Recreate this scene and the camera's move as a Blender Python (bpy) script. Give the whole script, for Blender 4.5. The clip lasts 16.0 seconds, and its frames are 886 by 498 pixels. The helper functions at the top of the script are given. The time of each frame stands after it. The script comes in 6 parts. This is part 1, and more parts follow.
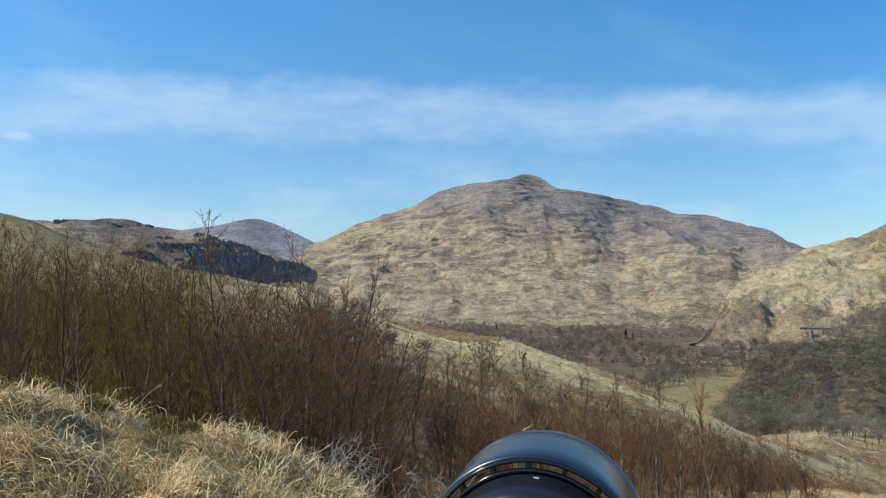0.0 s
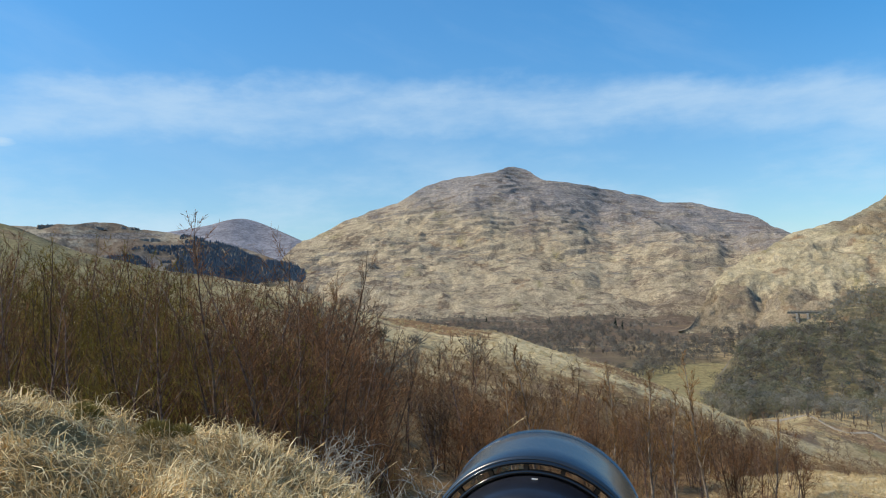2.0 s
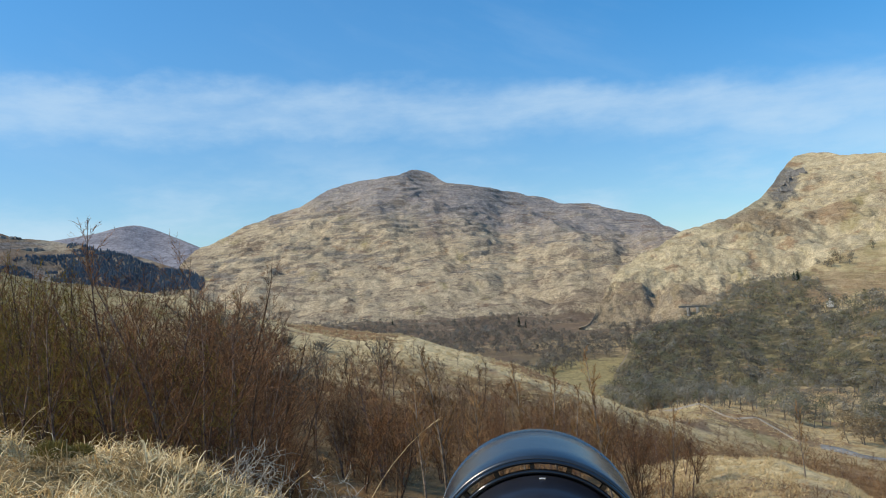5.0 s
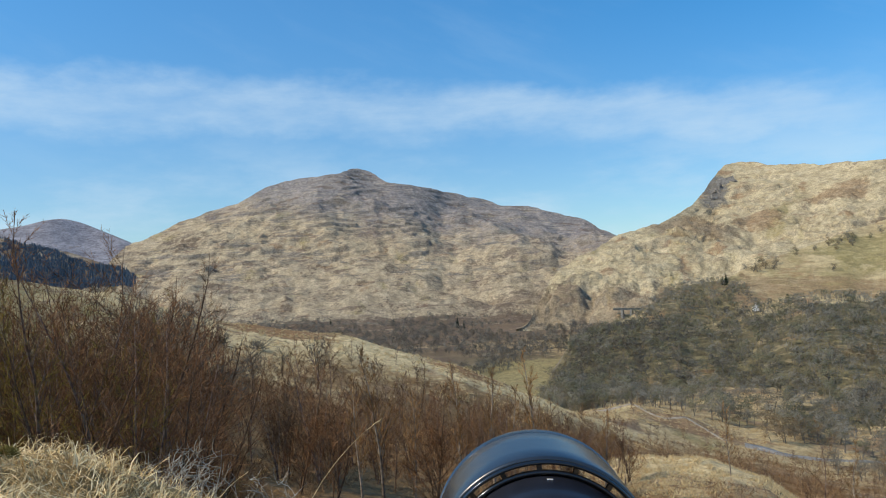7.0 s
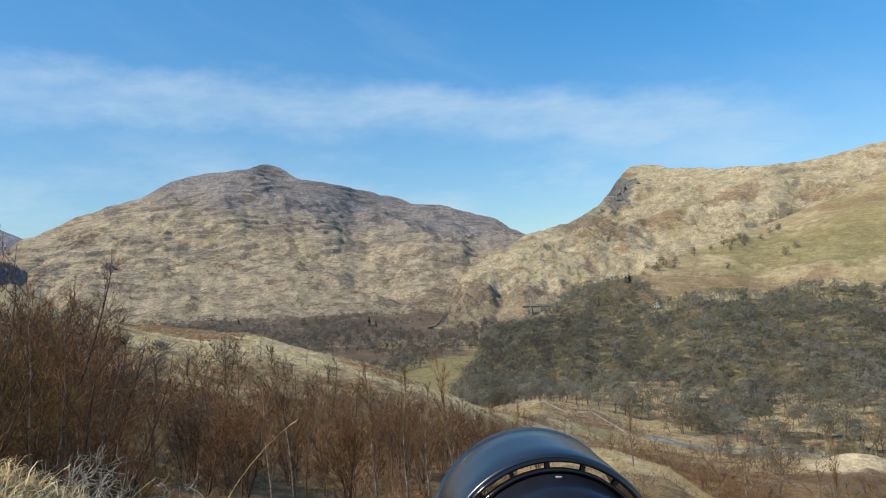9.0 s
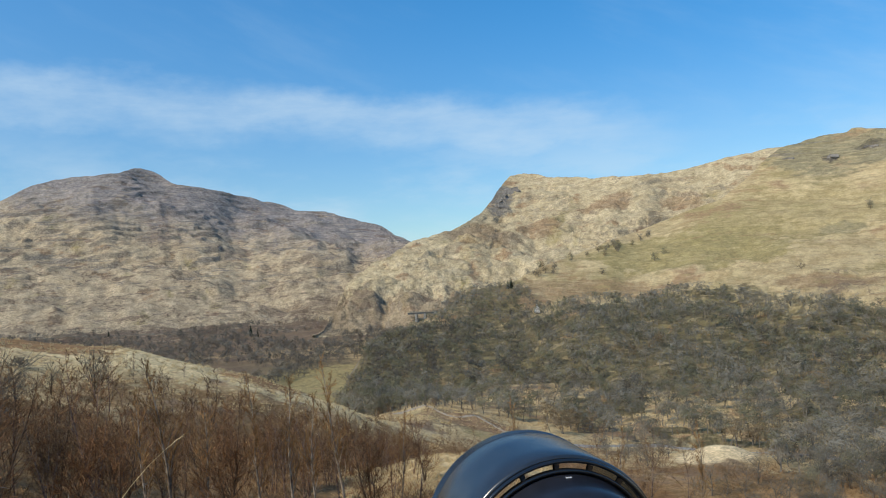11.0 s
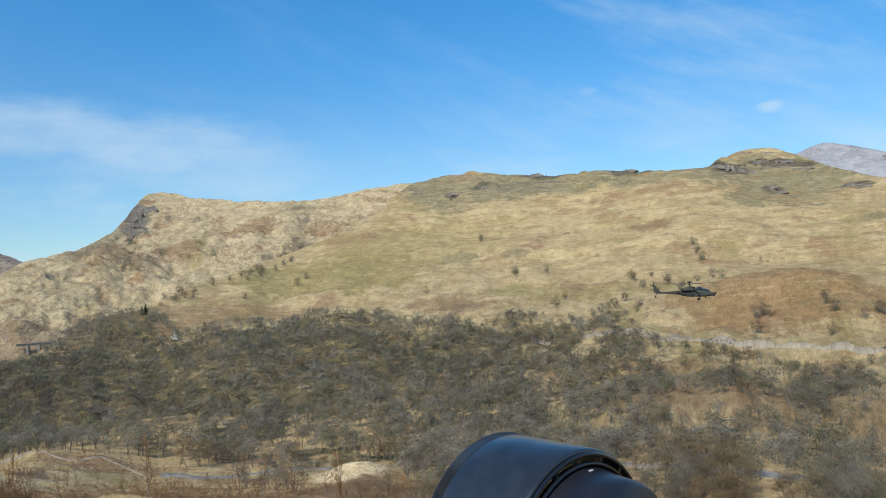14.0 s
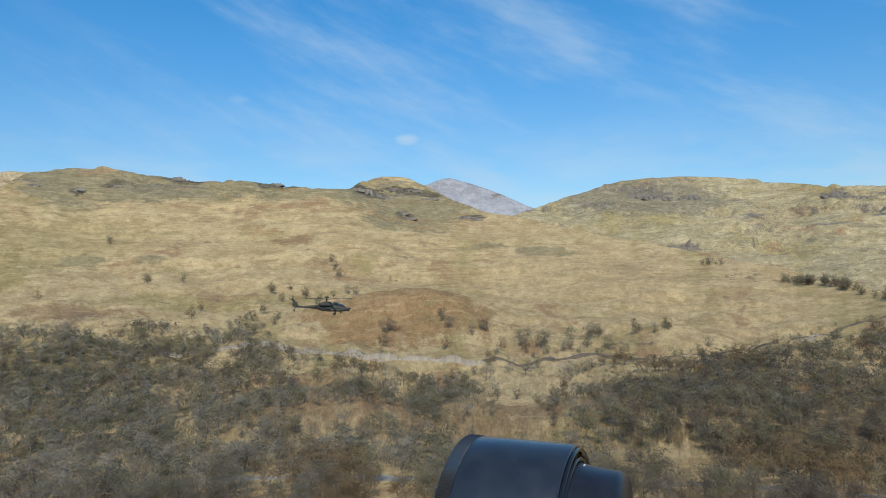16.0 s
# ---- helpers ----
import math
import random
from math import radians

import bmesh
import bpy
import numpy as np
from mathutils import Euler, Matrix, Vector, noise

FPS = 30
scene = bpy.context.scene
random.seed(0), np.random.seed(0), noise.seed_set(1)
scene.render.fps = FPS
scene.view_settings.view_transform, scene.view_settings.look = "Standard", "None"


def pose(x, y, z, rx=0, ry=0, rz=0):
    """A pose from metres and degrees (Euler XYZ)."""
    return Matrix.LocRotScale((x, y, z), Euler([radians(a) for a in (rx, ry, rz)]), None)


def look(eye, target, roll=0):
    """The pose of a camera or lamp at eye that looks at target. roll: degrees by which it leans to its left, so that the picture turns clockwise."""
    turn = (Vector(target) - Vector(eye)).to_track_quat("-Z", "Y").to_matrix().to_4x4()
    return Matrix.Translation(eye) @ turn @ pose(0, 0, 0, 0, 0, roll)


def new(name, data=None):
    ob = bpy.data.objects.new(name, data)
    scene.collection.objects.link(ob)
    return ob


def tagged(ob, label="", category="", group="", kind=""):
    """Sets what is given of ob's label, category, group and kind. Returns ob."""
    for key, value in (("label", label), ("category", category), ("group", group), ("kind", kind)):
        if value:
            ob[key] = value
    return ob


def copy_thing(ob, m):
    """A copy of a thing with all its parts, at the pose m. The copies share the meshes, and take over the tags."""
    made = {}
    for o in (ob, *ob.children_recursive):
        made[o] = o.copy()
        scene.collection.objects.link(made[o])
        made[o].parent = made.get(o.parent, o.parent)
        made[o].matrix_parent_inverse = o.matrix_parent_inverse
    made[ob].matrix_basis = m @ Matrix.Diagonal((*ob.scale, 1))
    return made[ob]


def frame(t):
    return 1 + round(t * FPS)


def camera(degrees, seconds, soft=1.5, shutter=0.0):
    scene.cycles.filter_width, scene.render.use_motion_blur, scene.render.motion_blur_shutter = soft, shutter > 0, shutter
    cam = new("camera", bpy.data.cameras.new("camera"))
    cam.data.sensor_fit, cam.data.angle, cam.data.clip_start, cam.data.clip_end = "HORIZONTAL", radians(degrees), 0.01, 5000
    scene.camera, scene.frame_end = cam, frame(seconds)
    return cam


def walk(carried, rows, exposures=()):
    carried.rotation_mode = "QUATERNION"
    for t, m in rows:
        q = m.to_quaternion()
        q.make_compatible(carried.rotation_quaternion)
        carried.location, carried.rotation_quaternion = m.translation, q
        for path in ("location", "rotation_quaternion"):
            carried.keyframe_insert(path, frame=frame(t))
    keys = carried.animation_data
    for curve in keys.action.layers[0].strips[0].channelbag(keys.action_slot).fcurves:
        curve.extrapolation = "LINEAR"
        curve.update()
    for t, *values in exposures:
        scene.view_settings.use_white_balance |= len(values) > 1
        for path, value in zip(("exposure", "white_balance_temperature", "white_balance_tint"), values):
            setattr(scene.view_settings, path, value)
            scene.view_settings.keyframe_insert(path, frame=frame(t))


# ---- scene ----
cam = camera(61.8, 16.0, 1.1)
PATH = [
    (0.0, pose(-0.0806, -0.6118, 1.5889, 93.65, 0.18, -0.30)),
    (0.5, pose(-0.0573, -0.6127, 1.5938, 93.32, 1.21, 1.53)),
    (1.0, pose(-0.0666, -0.6114, 1.5948, 93.22, 1.12, 0.68)),
    (1.5, pose(-0.0708, -0.6110, 1.5947, 93.29, 1.70, 0.10)),
    (2.0, pose(-0.0832, -0.6091, 1.5957, 93.22, 1.83, -1.12)),
    (2.5, pose(-0.0951, -0.6075, 1.5954, 93.26, 1.96, -2.28)),
    (3.0, pose(-0.1090, -0.6053, 1.5948, 93.31, 1.90, -3.57)),
    (3.5, pose(-0.1153, -0.6044, 1.5940, 93.43, 2.28, -4.29)),
    (4.0, pose(-0.1286, -0.6010, 1.5962, 93.28, 2.84, -5.76)),
    (6.5, pose(-0.1909, -0.5831, 1.5992, 93.01, 2.91, -11.83)),
    (7.0, pose(-0.2048, -0.5781, 1.6001, 92.90, 2.64, -13.12)),
    (7.5, pose(-0.2159, -0.5744, 1.5989, 93.00, 2.64, -14.21)),
    (8.0, pose(-0.2328, -0.5668, 1.6015, 92.79, 2.87, -16.03)),
    (10.5, pose(-0.3290, -0.5159, 1.6039, 92.54, 2.71, -26.17)),
    (11.0, pose(-0.3503, -0.5013, 1.6047, 92.53, 3.29, -28.80)),
    (11.5, pose(-0.3792, -0.4796, 1.6053, 92.50, 3.50, -32.26)),
    (12.0, pose(-0.4092, -0.4544, 1.6048, 92.55, 3.57, -35.95)),
    (12.5, pose(-0.4430, -0.4218, 1.6044, 92.58, 3.49, -40.32)),
    (13.0, pose(-0.4741, -0.3869, 1.6039, 92.61, 3.35, -44.65)),
    (13.5, pose(-0.5086, -0.3407, 1.6033, 92.68, 3.39, -50.07)),
    (14.0, pose(-0.5399, -0.2892, 1.6012, 92.86, 3.32, -55.96)),
    (14.5, pose(-0.5672, -0.2307, 1.6007, 92.92, 3.33, -62.37)),
    (15.0, pose(-0.5895, -0.1661, 1.5992, 93.01, 2.91, -68.99)),
    (15.5, pose(-0.6058, -0.0972, 1.5947, 93.37, 2.36, -75.79)),
    (16.0, pose(-0.6114, -0.0164, 1.5987, 92.82, 0.89, -83.34)),
]
walk(cam, PATH, [(0.0, 0.08), (8.0, 0.03), (13.0, 0.0), (14.5, 0.0), (16.0, -0.15)])

# ---------------------------------------------------------------- light
EYE = 1.6
SUN_AZ, SUN_EL = -97.0, 42.0          # degrees clockwise from the first view's heading, and above the horizon

world = bpy.data.worlds.new("sky")
scene.world = world
world.use_nodes = True


class Nodes:
    """A short way to write node trees."""

    def __init__(self, tree):
        self.tree = tree

    def add(self, kind, **values):
        node = self.tree.nodes.new(kind)
        for key, value in values.items():
            setattr(node, key, value)
        return node

    def put(self, socket, value):
        if isinstance(value, bpy.types.NodeSocket):
            self.tree.links.new(value, socket)
        else:
            socket.default_value = value

    def math(self, op, a, b=0.0, c=0.0, clamp=False):
        node = self.add("ShaderNodeMath", operation=op, use_clamp=clamp)
        for socket, value in zip(node.inputs, (a, b, c)):
            self.put(socket, value)
        return node.outputs[0]

    def ramp(self, value, low, high, to_low=0.0, to_high=1.0):
        node = self.add("ShaderNodeMapRange", interpolation_type="SMOOTHSTEP")
        for socket, v in zip(node.inputs, (value, low, high, to_low, to_high)):
            self.put(socket, v)
        return node.outputs[0]

    def noise(self, vector, scale, detail=4.0, rough=0.55, stretch=None):
        if stretch:
            mapping = self.add("ShaderNodeMapping")
            self.put(mapping.inputs[0], vector)
            mapping.inputs["Scale"].default_value = stretch
            vector = mapping.outputs[0]
        node = self.add("ShaderNodeTexNoise")
        self.put(node.inputs["Vector"], vector)
        node.inputs["Scale"].default_value, node.inputs["Detail"].default_value = scale, detail
        node.inputs["Roughness"].default_value = rough
        return node.outputs[0]

    def mix(self, factor, a, b):
        node = self.add("ShaderNodeMix", data_type="RGBA")
        self.put(node.inputs[0], factor)
        for socket, v in ((node.inputs[6], a), (node.inputs[7], b)):
            self.put(socket, v if isinstance(v, bpy.types.NodeSocket) else (*v, 1))
        return node.outputs[2]


def build_sky():
    n = Nodes(world.node_tree)
    out = next(x for x in world.node_tree.nodes if x.type == "OUTPUT_WORLD")
    back = next(x for x in world.node_tree.nodes if x.type == "BACKGROUND")
    sky = n.add("ShaderNodeTexSky", sky_type="NISHITA", sun_disc=False)
    sky.sun_elevation, sky.sun_rotation = radians(SUN_EL), radians(SUN_AZ)
    sky.air_density, sky.dust_density, sky.ozone_density = 1.0, 0.35, 2.2
    way = n.add("ShaderNodeTexCoord").outputs["Generated"]
    xyz = n.add("ShaderNodeSeparateXYZ")
    n.put(xyz.inputs[0], way)
    az = n.math("MULTIPLY", n.math("ARCTAN2", xyz.outputs[0], xyz.outputs[1]), 57.2958)
    el = n.math("MULTIPLY", n.math("ARCSINE", xyz.outputs[2]), 57.2958)
    flat = n.add("ShaderNodeCombineXYZ")
    n.put(flat.inputs[0], az), n.put(flat.inputs[1], el)
    flat = flat.outputs[0]
    wisps = n.noise(flat, 0.16, 7, 0.6, (0.35, 1.0, 1.0))
    puffs = n.noise(flat, 0.28, 6, 0.6, (0.5, 1.0, 1.0))
    # a long band of thin cloud that sinks to the right and thins out
    off = n.math("ADD", az, 5.0)
    middle = n.math("MULTIPLY_ADD", n.math("MULTIPLY", off, off), -0.0016, 13.9)
    wobble = n.math("MULTIPLY", n.math("SUBTRACT", puffs, 0.5), 5.0)
    dist = n.math("ABSOLUTE", n.math("SUBTRACT", n.math("ADD", el, wobble), middle))
    band = n.ramp(dist, 0.3, 3.1, 1.0, 0.0)
    band = n.math("MULTIPLY", band, n.ramp(az, 33.0, 60.0, 1.0, 0.0))
    fibre = n.noise(flat, 0.5, 7, 0.68, (0.3, 1.4, 1.0))
    band = n.math("MULTIPLY", band, n.ramp(wisps, 0.30, 0.62, 0.35, 1.0))
    band = n.math("MULTIPLY", band, n.ramp(fibre, 0.32, 0.62, 0.78, 1.0))
    # veils high up in the right half, and a faint layer low down
    tilt = n.add("ShaderNodeMapping")
    n.put(tilt.inputs[0], flat)
    tilt.inputs["Rotation"].default_value = (0, 0, radians(22))
    veil = n.noise(tilt.outputs[0], 0.11, 6, 0.62, (0.3, 1.1, 1.0))
    veil = n.math("MULTIPLY", n.ramp(veil, 0.46, 0.72), n.ramp(az, 50.0, 74.0, 0.10, 0.44))
    low = n.math("MULTIPLY", n.ramp(wisps, 0.40, 0.65), n.ramp(el, 4.0, 15.0, 0.60, 0.0))
    cloud = n.math("MAXIMUM", n.math("MULTIPLY", band, 0.58), n.math("MAXIMUM", veil, low))
    # a few small white puffs
    for pa, pe, wa, we, much in PUFFS:
        da, de = n.math("DIVIDE", n.math("SUBTRACT", az, pa), wa), n.math("DIVIDE", n.math("SUBTRACT", el, pe), we)
        d2 = n.math("ADD", n.math("MULTIPLY", da, da), n.math("MULTIPLY", de, de))
        d2 = n.math("MULTIPLY_ADD", n.math("SUBTRACT", fibre, 0.5), 2.5, d2)
        cloud = n.math("MAXIMUM", cloud, n.ramp(d2, -0.7, 1.3, much, 0.0))
    # a pale haze over the left half of the sky
    haze = n.math("MULTIPLY", n.ramp(az, -5.0, 42.0, 0.07, 0.0), n.ramp(az, -100.0, -60.0))
    cloud = n.math("ADD", cloud, n.math("MULTIPLY", haze, n.math("SUBTRACT", 1.0, cloud)))
    cloud = n.math("MULTIPLY", cloud, n.ramp(el, 0.0, 3.0))
    clear = n.add("ShaderNodeVectorMath", operation="MULTIPLY")
    n.put(clear.inputs[0], sky.outputs[0])
    n.put(clear.inputs[1], n.mix(n.ramp(el, 2.0, 24.0), (0.80, 1.02, 1.13), (0.345, 1.09, 1.50)))
    n.put(back.inputs[0], n.mix(cloud, clear.outputs[0], (5.2, 6.6, 7.8)))
    back.inputs[1].default_value = SKY
    world.node_tree.links.new(back.outputs[0], out.inputs[0])


SKY = 0.114
PUFFS = ((-29.9, 10.9, 1.3, 0.5, 0.8), (80.7, 11.3, 1.2, 0.5, 0.8), (67.9, 13.9, 0.9, 0.4, 0.3))
build_sky()
sun_light = bpy.data.lights.new("sun", "SUN")
sun_light.energy, sun_light.angle, sun_light.color = 3.9, radians(0.6), (1.0, 0.885, 0.70)
a, e = radians(SUN_AZ), radians(SUN_EL)
sun = new("sun", sun_light)
sun.matrix_world = look((math.sin(a) * math.cos(e) * 50, math.cos(a) * math.cos(e) * 50, math.sin(e) * 50), (0, 0, 0))


# ---------------------------------------------------------------- materials
def material(name, colour_of, rough=0.9, bump=None, metallic=0.0, gloss=0.3):
    """colour_of(nodes, position) gives the base colour; bump: (strength, distance, socket maker)."""
    m = bpy.data.materials.new(name)
    m.use_nodes = True
    n = Nodes(m.node_tree)
    bsdf = m.node_tree.nodes["Principled BSDF"]
    position = n.add("ShaderNodeTexCoord").outputs["Object"]
    n.put(bsdf.inputs["Base Color"], colour_of(n, position))
    n.put(bsdf.inputs["Roughness"], rough)
    bsdf.inputs["Metallic"].default_value = metallic
    bsdf.inputs["Specular IOR Level"].default_value = gloss
    if bump:
        node = n.add("ShaderNodeBump")
        node.inputs["Strength"].default_value, node.inputs["Distance"].default_value = bump[0], bump[1]
        n.put(node.inputs["Height"], bump[2](n, position))
        n.put(bsdf.inputs["Normal"], node.outputs[0])
    return m


STRAW, PALE = (0.46, 0.325, 0.17), (0.58, 0.45, 0.255)
BRACKEN, GREEN, HEATHER = (0.315, 0.195, 0.108), (0.33, 0.265, 0.115), (0.18, 0.125, 0.085)
ROCK, DARKROCK = (0.24, 0.21, 0.175), (0.13, 0.112, 0.095)


def moor(name, size, bracken=0.3, green=0.2, heather=0.3, rock=0.3, steep=0.75, base=STRAW, light=PALE, high=None, spots=(), run=None, contrast=1.0, ledge=None, lumpy=0.012, terrace=None):
    """Rough hill grass with patches of bracken, moss, heather and bare rock; size: metres of the broad patches."""
    def downhill(n, p, across=1.0, along=0.5, up=0.6):
        """Patches that run down the slope: coordinates round the glen, outwards and up."""
        xyz = n.add("ShaderNodeSeparateXYZ")
        n.put(xyz.inputs[0], p)
        to = n.add("ShaderNodeCombineXYZ")
        n.put(to.inputs[0], n.math("MULTIPLY", n.math("ARCTAN2", xyz.outputs[0], xyz.outputs[1]), run * across))
        away = n.math("SQRT", n.math("MULTIPLY_ADD", xyz.outputs[0], xyz.outputs[0], n.math("MULTIPLY", xyz.outputs[1], xyz.outputs[1])))
        n.put(to.inputs[1], n.math("MULTIPLY", away, along)), n.put(to.inputs[2], n.math("MULTIPLY", xyz.outputs[2], up))
        return to.outputs[0]

    def colour(n, place):
        p = downhill(n, place) if run else place
        broad = n.noise(p, 1.0 / size, 5, 0.6)
        second = n.noise(p, 1.7 / size, 6, 0.62, (1.0, 1.0, 2.0))
        third = n.noise(p, 0.9 / size, 4, 0.6, (1.3, 0.7, 1.0))
        fine = n.noise(p, 9.0 / size, 6, 0.7)
        tuft = n.noise(p, 45.0 / size, 3, 0.7)
        middle = n.noise(p, 3.4 / size, 6, 0.68, (1.0, 1.0, 1.8))
        c = n.mix(n.ramp(n.math("MULTIPLY_ADD", fine, 0.45, n.math("MULTIPLY", middle, 0.55)), 0.40, 0.60), tuple(v * 0.88 for v in base), light)
        c = n.mix(n.math("MULTIPLY", n.ramp(third, 0.60 - 0.25 * green, 0.72 - 0.2 * green), 0.75), c, GREEN)
        c = n.mix(n.math("MULTIPLY", n.ramp(second, 0.66 - 0.25 * bracken, 0.74 - 0.22 * bracken), 0.8), c, BRACKEN)
        mottle = n.math("MULTIPLY_ADD", fine, 0.45, n.math("MULTIPLY", broad, 0.62))
        c = n.mix(n.math("MULTIPLY", n.ramp(mottle, 0.60 - 0.18 * heather, 0.68 - 0.16 * heather), 0.85), c, HEATHER)
        if high:
            z = n.add("ShaderNodeSeparateXYZ")
            n.put(z.inputs[0], place)
            level = n.math("MULTIPLY_ADD", n.math("SUBTRACT", broad, 0.5), high[2], n.math("MULTIPLY_ADD", z.outputs[0], high[5], z.outputs[2]))
            level = n.math("MULTIPLY_ADD", n.math("SUBTRACT", fine, 0.5), high[2] * 0.8, level)
            c = n.mix(n.math("MULTIPLY", n.ramp(level, high[0], high[1]), 0.9), c, n.mix(n.ramp(fine, 0.4, 0.62), high[3], high[4]))
        if spots:
            xyz = n.add("ShaderNodeSeparateXYZ")
            n.put(xyz.inputs[0], place)
            az = n.math("MULTIPLY", n.math("ARCTAN2", xyz.outputs[0], xyz.outputs[1]), 57.2958)
            away = n.math("SQRT", n.math("MULTIPLY_ADD", xyz.outputs[0], xyz.outputs[0], n.math("MULTIPLY", xyz.outputs[1], xyz.outputs[1])))
            ragged = n.math("MULTIPLY_ADD", n.math("SUBTRACT", second, 0.5), 3.2, n.math("MULTIPLY", n.math("SUBTRACT", fine, 0.5), 2.0))
            for sa, sr, wa, wr, tone, much in spots:
                da = n.math("DIVIDE", n.math("SUBTRACT", az, sa), wa)
                dr = n.math("DIVIDE", n.math("SUBTRACT", away, sr), wr)
                d2 = n.math("ADD", n.math("ADD", n.math("MULTIPLY", da, da), n.math("MULTIPLY", dr, dr)), ragged)
                dark = tuple(v * 0.72 for v in tone)
                c = n.mix(n.math("MULTIPLY", n.math("MULTIPLY", n.ramp(d2, 0.5, 1.15, 1.0, 0.0), n.ramp(away, 1.0, 3.0)), much), c, n.mix(n.ramp(fine, 0.38, 0.62), dark, tone))
        if terrace:
            # long dabs of moss and bracken that lie along the slope
            wide, edge, tones, much = terrace
            lines = n.noise(downhill(n, place, 0.42, 1.0, 1.0), 1.0 / wide, 5, 0.6)
            thin = n.noise(downhill(n, place, 0.30, 1.0, 1.6), 2.6 / wide, 4, 0.6)
            where = n.ramp(n.math("MULTIPLY_ADD", third, 0.6, n.math("MULTIPLY", middle, 0.4)), 0.40, 0.54)
            c = n.mix(n.math("MULTIPLY", n.math("MULTIPLY", n.ramp(lines, edge, edge + 0.025), where), much), c, n.mix(n.ramp(second, 0.45, 0.55), tones[0], tones[1]))
            c = n.mix(n.math("MULTIPLY", n.ramp(thin, 0.56, 0.62), much * 0.75), c, tones[0])
            c = n.mix(n.math("MULTIPLY", n.ramp(thin, 0.43, 0.37), much * 0.6), c, light)
        if ledge:
            z = n.add("ShaderNodeSeparateXYZ")
            n.put(z.inputs[0], place)
            shelf = n.noise(downhill(n, place, 0.30, 0.10, 2.0), 1.0 / ledge[0], 6, 0.62)
            shelf = n.math("MULTIPLY", n.ramp(shelf, ledge[1], ledge[1] + 0.07), n.ramp(z.outputs[2], ledge[2], ledge[2] + 50.0))
            c = n.mix(n.math("MULTIPLY", shelf, ledge[3]), c, n.mix(n.ramp(tuft, 0.35, 0.65), (0.10, 0.095, 0.09), (0.23, 0.21, 0.195)))
        normal = n.add("ShaderNodeSeparateXYZ")
        n.put(normal.inputs[0], n.add("ShaderNodeNewGeometry").outputs["Normal"])
        slope = n.math("MULTIPLY_ADD", n.math("SUBTRACT", fine, 0.5), 0.35, normal.outputs[2])
        c = n.mix(n.math("MULTIPLY", n.ramp(slope, steep, steep - 0.16), rock), c, n.mix(n.ramp(tuft, 0.35, 0.65), DARKROCK, ROCK))
        streak = n.noise(p, 15.0 / size, 5, 0.68, (1.0, 1.0, 3.5))
        grain = n.math("MULTIPLY", n.ramp(tuft, 0.28, 0.72, 1 - 0.24 * contrast, 1 + 0.18 * contrast), n.ramp(streak, 0.36, 0.56, 1 - 0.24 * contrast, 1 + 0.06 * contrast))
        v = n.add("ShaderNodeVectorMath", operation="SCALE")
        n.put(v.inputs[0], c), n.put(v.inputs["Scale"], grain)
        return v.outputs[0]
    return material(name, colour, 0.95, (0.9, size * lumpy, lambda n, p: n.noise(downhill(n, p) if run else p, 22.0 / size, 8, 0.72)), gloss=0.1)


def plain(name, a, b, scale, rough=0.85, bump=0.0, depth=0.01, gloss=0.3, metallic=0.0, vary=0.25):
    """Two tones mottled together, each object a little lighter or darker than the next."""
    def colour(n, p):
        c = n.mix(n.ramp(n.noise(p, scale, 5, 0.65), 0.32, 0.68), a, b)
        v = n.add("ShaderNodeVectorMath", operation="SCALE")
        n.put(v.inputs[0], c)
        n.put(v.inputs["Scale"], n.math("MULTIPLY_ADD", n.add("ShaderNodeObjectInfo").outputs["Random"], vary, 1 - vary / 2))
        return v.outputs[0]
    height = (bump, depth, lambda n, p: n.noise(p, scale * 4, 6, 0.7)) if bump else None
    return material(name, colour, rough, height, metallic, gloss)


def islands(name, a, b, c, rough=0.9, gloss=0.03, clump=0.0, thinness=0.15, sway=0.38, open_share=0.0):
    """Three tones, one to each loose piece; open_share: how much of a spray of twigs is the air between them."""
    def colour(n, p):
        r = n.add("ShaderNodeNewGeometry").outputs["Random Per Island"]
        tone = n.mix(n.ramp(r, 0.4, 1.0), n.mix(n.ramp(r, 0.0, 0.6), a, b), c)
        if clump:
            v = n.add("ShaderNodeVectorMath", operation="SCALE")
            n.put(v.inputs[0], tone)
            each = n.math("MULTIPLY_ADD", n.add("ShaderNodeObjectInfo").outputs["Random"], 0.4, 0.8)
            n.put(v.inputs["Scale"], n.math("MULTIPLY", n.ramp(n.noise(p, clump, 3, 0.6), 0.34, 0.66, 1 - sway, 1 + sway), each))
            tone = v.outputs[0]
        return tone
    m = material(name, colour, rough, gloss=gloss)
    n, bsdf = Nodes(m.node_tree), m.node_tree.nodes["Principled BSDF"]
    out = next(x for x in m.node_tree.nodes if x.type == "OUTPUT_MATERIAL")
    thin, both = n.add("ShaderNodeBsdfTranslucent"), n.add("ShaderNodeMixShader")
    n.put(thin.inputs[0], bsdf.inputs["Base Color"].links[0].from_socket)
    both.inputs[0].default_value = thinness
    n.put(both.inputs[1], bsdf.outputs[0]), n.put(both.inputs[2], thin.outputs[0])
    last = both.outputs[0]
    if open_share:
        gaps = n.add("ShaderNodeMixShader")
        gaps.inputs[0].default_value = open_share
        n.put(gaps.inputs[1], last), n.put(gaps.inputs[2], n.add("ShaderNodeBsdfTransparent").outputs[0])
        last = gaps.outputs[0]
    n.put(out.inputs[0], last)
    return m


